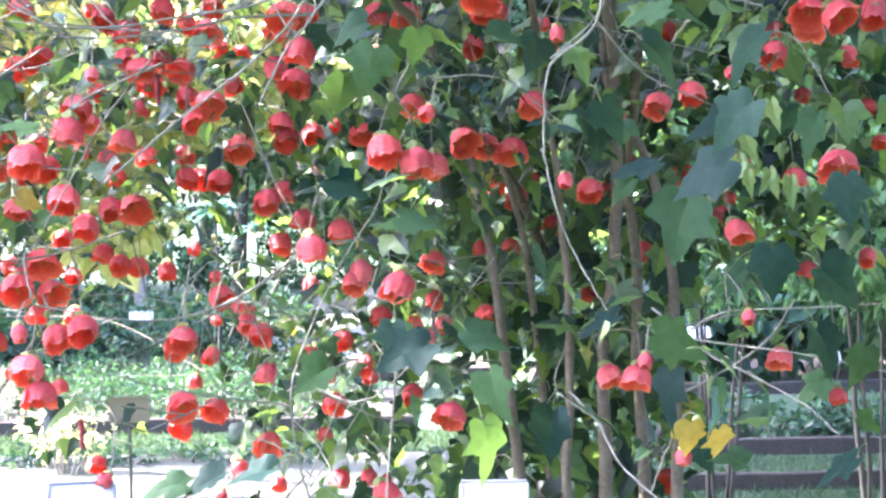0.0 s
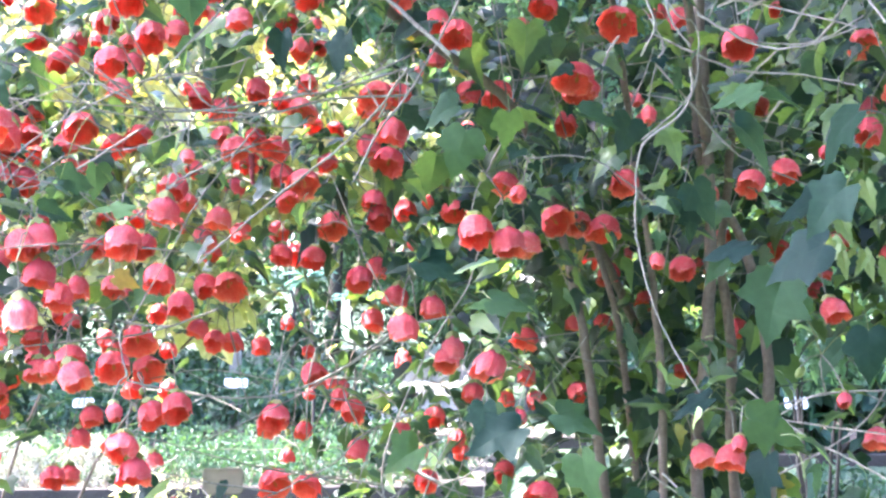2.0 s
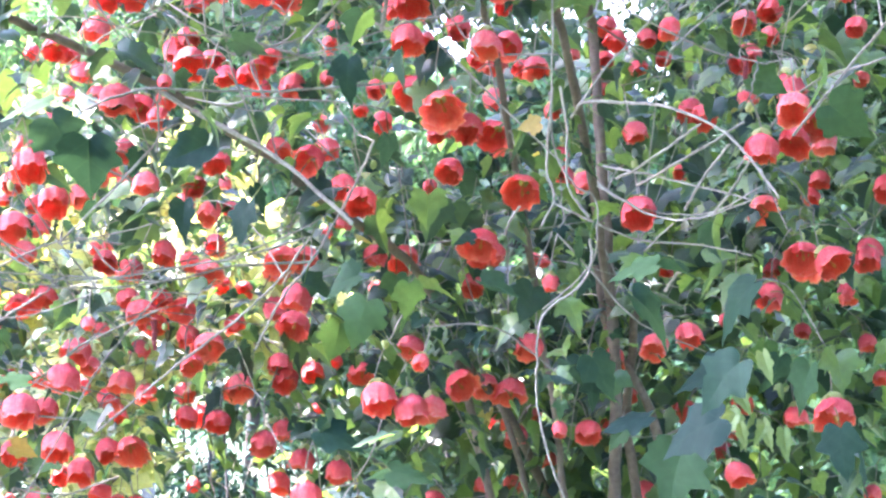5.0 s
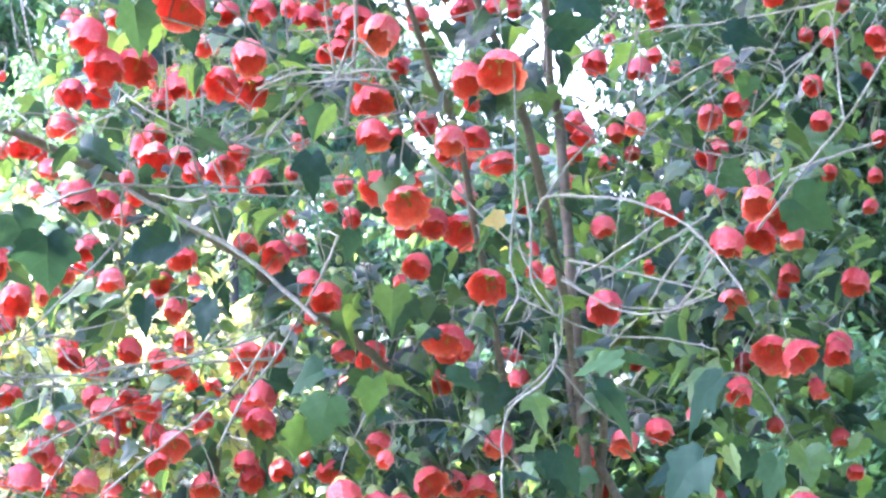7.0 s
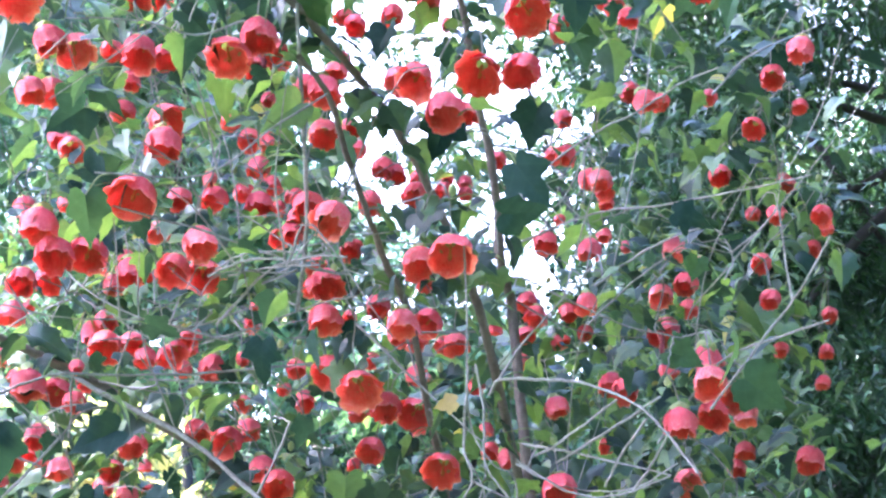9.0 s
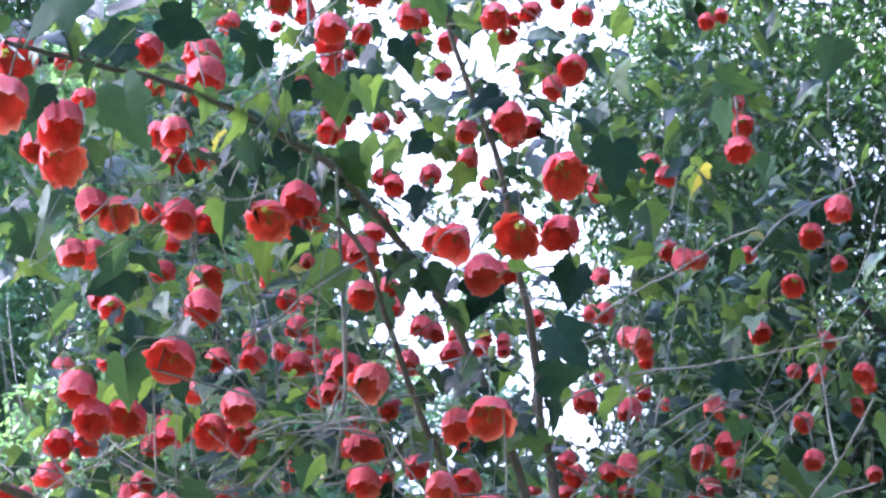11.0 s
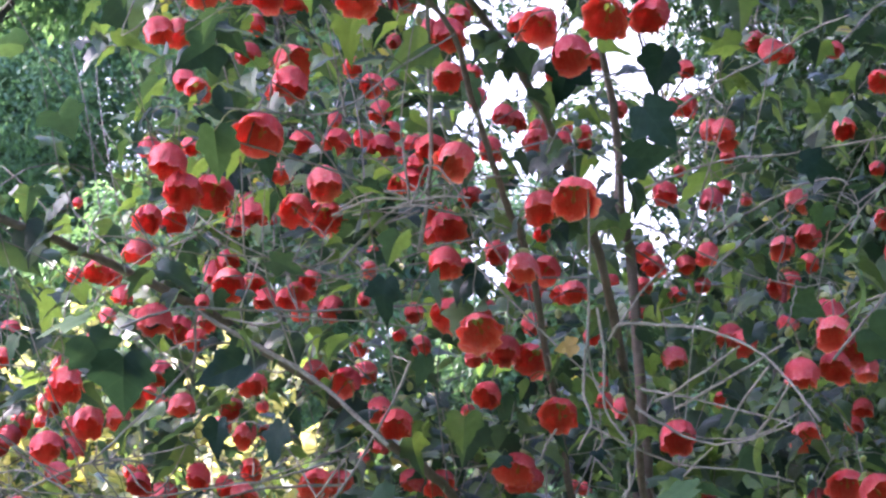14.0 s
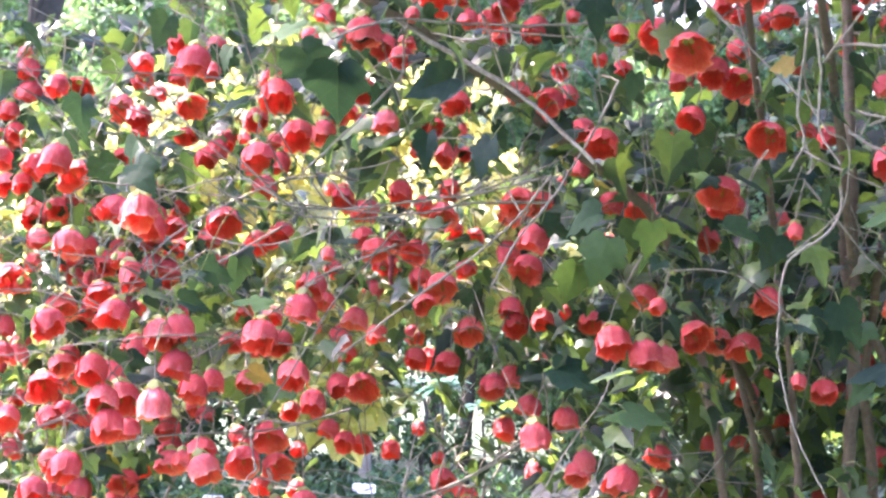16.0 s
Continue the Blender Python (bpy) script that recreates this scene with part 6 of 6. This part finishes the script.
# planting in the beds
prng = random.Random(5)
for k in range(16):
    bed_plant("bedding_plant", "low ferny green plant in a soil bed", 100 + k, (-5.9 + (k % 8) * 0.68, 11.3 + 0.85 * (k // 8) + prng.uniform(0, 0.4)), 0.9, 0.26, 1300, 0.055, M_BED, 0.3)
for k in range(8):
    bed_plant("bedding_plant", "leafy blue-green plant in a soil bed", 120 + k, (-6 + k * 0.6, 14.2 + prng.uniform(0, 0.7)), 1.0, 0.65, 1500, 0.085, M_BED)
for k in range(7):
    bed_plant("broad_leaved_plant", "glossy broad-leaved plant in a shaded bed", 140 + k, (1.5 + k * 0.6, 12.9 + prng.uniform(0, 0.8)), 0.9, 0.85, 420, 0.2, M_BED, 0.7)
for k in range(7):
    bed_plant("bedding_plant", "low leafy plant in a narrow bed", 160 + k, (1.4 + k * 0.6, 10.0), 0.7, 0.2, 800, 0.07, M_BED)
for k in range(3):
    bed_plant("silver_plant", "silvery white-flowered plant in a sunny bed", 180 + k, (-3.75 + k * 0.4, 11.1), 0.45, 0.42, 1500, 0.04, M_SILVER, 0.25)
bed_plant("pale_plant", "pale cream-leaved plant at the lawn's edge in sun", 190, (-2.1, 9.1), 0.22, 0.5, 420, 0.05, M_PALE, 0.4)

for k in range(7):
    bed_plant("low_weed", "low green weed at the edge of dry gravel", 200 + k, (-2.45 + 0.28 * k + prng.uniform(-0.1, 0.1), 9.35 + prng.uniform(0, 0.3)), 0.3, 0.09, 150, 0.05, M_BED, 0.45)

def rosette_plant(at, high, leaf, seed):
    """A bare stalk with a rosette of long blue-green leaves at its top."""
    rng = np.random.default_rng(seed)
    root = tagged(holder("rosette_plant", (at[0], at[1], 0.02)), "tall plant with a rosette of long pale blue-green leaves", "plant")
    v, f, _ = tube([(0, 0, -0.05), (0.03, 0.02, high * 0.5), (0, 0, high)], 0.014, 0.010, 7, 4, 0.003, rng)
    part("stalk", quick_mesh("stalk", v, f, v[:, :2], [M_BARK]), root)
    for k in range(13):
        a, up = k * 2.4, rng.uniform(-0.1, 0.8)
        out = np.array([math.cos(a), math.sin(a), up])
        side = np.array([-math.sin(a), math.cos(a), 0.0])
        rows = []
        for t in np.linspace(0, 1, 6):
            mid = np.array([0, 0, high]) + out * leaf * t - np.array([0, 0, leaf * 0.45 * t * t])
            w = leaf * 0.19 * math.sin(math.pi * (0.12 + 0.86 * t))
            rows += [mid - side * w + [0, 0, 0.3 * w], mid, mid + side * w + [0, 0, 0.3 * w]]
        f = np.array([[r * 3 + c, r * 3 + c + 1, r * 3 + c + 4, r * 3 + c + 3] for r in range(5) for c in range(2)])
        v = np.array(rows)
        part("leaf", quick_mesh("leaf", v, f, v[:, :2], [M_TEAL]), root)


rosette_plant((-1.72, 12.5), 1.42, 0.24, 3)
rosette_plant((-1.45, 12.9), 1.25, 0.22, 4)


def leafy_bush(at, spread, count, size, mat, seed, label):
    """A loose bush: stems from the ground and clumps of small leaves."""
    rng = np.random.default_rng(seed)
    root = tagged(holder("leafy_bush", (at[0], at[1], 0)), label, "bush")
    cs, rs = clump_centres(rng, (0, 0, at[2]), spread, 30, 0.14, 0.3)
    part("foliage", leaf_mass(rng, cs, rs, count, size, [mat], "foliage", 0.5), root, kind="stuff")
    for c in cs[:6]:
        v, f, _ = tube([(c[0] * 0.2, c[1] * 0.2, -0.05), (c[0] * 0.6, c[1] * 0.6, c[2] * 0.55), c], 0.012, 0.003, 6, 4, 0.004, rng)
        part("stem", quick_mesh("stem", v, f, v[:, :2], [M_BARK]), root)


# added bushes in shade: the lighter leaf colour imitates sunlit foliage
leafy_bush((1.75, 6.6, 1.75), (0.5, 0.4, 0.75), 6500, 0.075, M_CROWN, 21, "added bush, lighter leaf colour standing in for sunlit leaves")
leafy_bush((1.25, 7.6, 1.5), (0.4, 0.3, 0.5), 2600, 0.07, M_CROWN, 22, "added bush, lighter leaf colour standing in for sunlit leaves")

# trees round the garden
tree_thing("evergreen_tree", "dark glossy evergreen tree with narrow leaves", 1, (3.4, 7.8, 0), 6, (2.8, 7.6, 4.3), (1.75, 1.2, 3.6), 96, (0.35, 0.62), 128000, 0.070, M_DARK, 0.14, 0.36)
tree_thing("evergreen_tree", "dark evergreen tree close behind another", 14, (4.0, 10.6, 0), 7, (3.5, 10.5, 3.3), (1.35, 0.8, 2.4), 60, (0.35, 0.65), 60000, 0.075, M_DARK, 0.1, 0.4)
tree_thing("broadleaf_tree", "tall sunlit broad-leaved tree", 2, (-13.8, 27, 0), 12, (-8.4, 25.5, 9.6), (6.0, 3.0, 8.6), 125, (0.8, 1.4), 200000, 0.12, M_CROWN, 0.13)
tree_thing("broadleaf_tree", "broad-leaved tree in the far border", 3, (0.0, 23, 0), 6, (0.0, 23, 3.0), (4.2, 2.0, 2.9), 80, (0.6, 1.1), 70000, 0.14, M_CROWN, 0.18)
tree_thing("broadleaf_tree", "broad-leaved tree in the far border", 4, (6.5, 21, 0), 9, (6.5, 21, 4.6), (3.5, 2.0, 4.2), 60, (0.7, 1.2), 40000, 0.14, M_CROWN, 0.2)
tree_thing("evergreen_tree", "slender evergreen tree with an open crown", 7, (3.3, 9.8, 0), 7, (1.95, 9.2, 5.3), (0.75, 0.6, 2.3), 40, (0.2, 0.45), 26000, 0.068, M_DARK, 0.03, 0.36)
tree_thing("broadleaf_tree", "tall tree with a thin open crown against the sky", 12, (4.6, 24.5, 0), 13, (2.3, 24, 9.6), (2.6, 1.5, 3.6), 34, (0.2, 0.5), 3600, 0.15, M_DARK, 0.09)
tree_thing("evergreen_tree", "low dark tree in the far border", 15, (1.6, 20, 0), 6, (1.7, 20, 3.3), (2.7, 1.0, 2.3), 50, (0.4, 0.75), 45000, 0.12, M_DARK, 0.1)
for k in range(8):
    far = k in (2, 3)
    bx, by = -6.3 + k * 1.75, 18.0 + 0.5 * (k % 3)
    if far:
        bx, by = bx * 1.6, 31.0
    g = 1.65 if far else 1.0
    tree_thing("border_tree", "small leafy tree in the border behind the beds", 30 + k, (bx, by, 0), 6, (bx, by, (3.9 + 0.3 * (k % 2) - (1.6 if k == 5 else 0.0)) * g), (1.1 * g, 1.0 * g, (2.7 - (1.1 if k == 5 else 0.0)) * g), 28, (0.45 * g, 0.75 * g), 30000, 0.11 * g, M_CROWN, 0.1 * g)
tree_thing("broadleaf_tree", "tall narrow broad-leaved tree behind the garden", 9, (-2.6, 21, 0), 13, (-2.5, 21, 9.0), (1.6, 1.4, 4.8), 70, (0.5, 0.9), 60000, 0.13, M_CROWN, 0.1)
tree_thing("broadleaf_tree", "tall broad-leaved tree far behind the garden", 8, (-15.0, 28.5, 0), 14, (-9.0, 28, 9.5), (6.5, 3.0, 8.0), 110, (1.0, 1.8), 70000, 0.26, M_CROWN, 0.16)
# trees added towards the sun only to shade shrub, lawn, beds and evergreen
for px, py, pz, wide, flat, count, label in (
        (3.4, 2.6, 1.2, 1.95, 0.75, 110000, "tall tree added only to shade the shrub"),
        (2.9, 8.8, 0.3, 2.5, 0.8, 50000, "tall tree added only to shade the lawn"),
        (4.3, 12.2, 0.3, 2.6, 0.8, 40000, "tall tree added only to shade the far beds"),
        (2.5, 7.6, 2.0, 1.9, 0.7, 40000, "tall tree added only to shade the evergreen"),
        (4.5, 18.2, 2.6, 2.8, 0.9, 45000, "tall tree added only to shade the far hedge"),
        (-3.4, 14.3, 0.3, 1.7, 0.6, 22000, "tall tree added only to shade the flower beds"),
        (-0.8, 2.7, 4.3, 1.3, 0.4, 30000, "tall tree added only to shade the shrub's upper left")):
    SHADE = Vector((px, py, pz)) + sun_dir * (22 if py > 18 else 13)
    tree_thing("added_shade_tree", label, 50 + int(py * 3 + pz), (SHADE.x - 2.2, SHADE.y - 0.4, 0), 12, tuple(SHADE), (wide, wide, wide * flat), 150 if count > 100000 else 70, (0.35, 0.65), count, 0.13, M_CROWN, 0.2)
# unseen trees added round the open side to cut sky light on the shrub
tree_thing("unseen_garden_tree", "unseen tree crown added over the shrub to block sky light", 90, (4.6, 2.2, 0), 8, (2.7, 2.5, 6.5), (2.5, 2.3, 0.9), 70, (0.5, 0.9), 30000, 0.2, M_CROWN, 0.15)
for k, (px, py) in enumerate(((5.8, 0.5), (3.2, -5.5), (-2.2, -7.5), (2.9, -1.4), (0.6, -3.6), (-5.0, -6.0), (5.3, 4.6))):
    tree_thing("unseen_garden_tree", "unseen tree added at the near side to block sky light", 70 + k, (px, py, 0), 10, (px, py, 5.2 if k not in (3, 4) else 6.6), (2.4, 2.4, 3.6 if k not in (3, 4) else 1.8), 60, (0.7, 1.1), 16000, 0.26, M_CROWN, 0.2)


def bright_gap_bush(seed, at, spread, count, lean=0.0):
    rng = np.random.default_rng(seed)
    root = tagged(holder("sunlit_gap_bush", (at[0], at[1], 0)), "pale bush added for the bright sunlit gaps behind the shrub", "bush")
    cs, rs = clump_centres(rng, (0, 0, at[2]), spread, 32, 0.12, 0.24)
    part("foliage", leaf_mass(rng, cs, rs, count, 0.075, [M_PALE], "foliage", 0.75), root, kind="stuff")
    for c in cs[:4]:
        v, f, _ = tube([(c[0] * 0.15 + lean, c[1] * 0.15, -0.05), (c[0] * 0.5 + lean * 0.7, c[1] * 0.5, c[2] * 0.55), c], 0.007, 0.002, 6, 4, 0.004, rng)
        part("stem", quick_mesh("stem", v, f, v[:, :2], [M_STEM]), root)


# added bushes: their pale leaf colour stands in for glaring sunlit background
bright_gap_bush(3, (-1.12, 4.5, 1.9), (0.75, 0.35, 0.55), 7000, -0.6)
bright_gap_bush(5, (-1.95, 5.0, 1.75), (0.5, 0.35, 0.6), 3600)


def hedge(x0, x1, y, high, seed, count, label):
    """A clipped hedge: a long mass of leaves over short stems."""
    rng = np.random.default_rng(seed)
    root = tagged(holder("hedge", ((x0 + x1) / 2, y, 0)), label, "hedge")
    n = int((x1 - x0) * 7)
    cs = np.stack([rng.uniform(x0, x1, n) - (x0 + x1) / 2, rng.normal(0, 0.25, n), rng.uniform(0.2, high, n)], -1)
    part("foliage", leaf_mass(rng, cs, rng.uniform(0.25, 0.42, n), count, 0.09, [M_DARK], "foliage", 0.5), root, kind="stuff")
    for k in range(5):
        px = (x1 - x0) * (k / 4 - 0.5) * 0.9
        v, f, _ = tube([(px, 0, -0.05), (px + 0.03, 0.02, high * 0.5), (px, 0, high * 0.9)], 0.03, 0.012, 7, 3, 0.01, rng)
        part("stem", quick_mesh("stem", v, f, v[:, :2], [M_BARK]), root)


hedge(-0.45, 6.5, 16.6, 2.0, 1, 20000, "dark leafy hedge behind the shaded beds")
hedge(-7.5, -2.15, 16.2, 1.75, 2, 16000, "dark leafy hedge behind the sunny beds")
hedge(-6.5, 1.0, 27.0, 3.0, 4, 22000, "dark leafy hedge at the far end of the path")
# added out of view: keeps low sky light off the shrub's near side
hedge(-0.8, 7.0, -2.8, 3.3, 3, 26000, "unseen hedge added behind the camera to block low sky light")
label_sign((-3.75, 13.5, 0.42), 0.17, 0.1, 8, 45)
label_sign((-2.65, 14.3, 0.52), 0.14, 0.09, 8, 45)


def wooden_post(at, high):
    """A square weathered post with a chamfered top."""
    bm = bmesh.new()
    bmesh.ops.create_cube(bm, size=1.0)
    bmesh.ops.scale(bm, vec=(0.1, 0.1, high), verts=bm.verts)
    bmesh.ops.translate(bm, vec=(0, 0, high / 2 - 0.05), verts=bm.verts)
    bmesh.ops.bevel(bm, geom=[e for e in bm.edges if min(v.co.z for v in e.verts) > high * 0.5], offset=0.015, segments=2, affect='EDGES')
    me = bpy.data.meshes.new("wooden_post")
    bm.to_mesh(me)
    bm.free()
    me.materials.append(M_TWIG)
    ob = tagged(new("wooden_post", me), "grey weathered wooden post among the beds", "post")
    ob.location = (at[0], at[1], 0)


wooden_post((-2.75, 15.0), 1.0)


def lawn_blades(x0, x1, y0, y1, count, seed):
    """Short upright grass blades over a stretch of the lawn."""
    rng = np.random.default_rng(seed)
    p = np.stack([rng.uniform(x0, x1, count), rng.uniform(y0, y1, count), np.full(count, 0.0)], -1)
    tall = rng.uniform(0.015, 0.036, count) * (1 + 0.8 * (rng.random(count) > 0.95))
    a = rng.uniform(0, 6.28, count)
    side = np.stack([np.cos(a), np.sin(a), np.zeros(count)], -1) * 0.004
    lean = rng.normal(0, 0.35, (count, 3)) * tall[:, None] * [1, 1, 0]
    up = np.stack([np.zeros(count)] * 2 + [tall], -1)
    v = np.stack([p - side, p + side, p + side * 0.7 + up * 0.6 + lean * 0.4, p + up + lean], 1).reshape(-1, 3)
    f = np.arange(count * 4).reshape(-1, 4)
    tagged(new("grass", quick_mesh("grass", v, f, v[:, :2], [M_BLADE], smooth=False)), "short mown grass blades on the lawn", "grass", kind="stuff")


lawn_blades(-3.6, 0.4, 9.75, 10.65, 16000, 4)
lawn_blades(0.4, 4.2, 6.6, 9.4, 36000, 6)

# bright white cloud haze far behind the trees
e = np.linspace(-1.1, 1.1, 25)
h = np.linspace(0, 1, 9)
ea, hh = np.meshgrid(e, h, indexing="ij")
v = np.stack([260 * np.sin(ea), 260 * np.cos(ea), 4 + 190 * hh], -1).reshape(-1, 3)
i, j = np.meshgrid(np.arange(24), np.arange(8), indexing="ij")
f = np.stack([i * 9 + j, (i + 1) * 9 + j, (i + 1) * 9 + j + 1, i * 9 + j + 1], -1).reshape(-1, 4)
tagged(new("backdrop", quick_mesh("backdrop", v, f, v[:, :2], [M_CLOUD])), "bright white hazy sky far behind the trees", "sky", kind="structure")
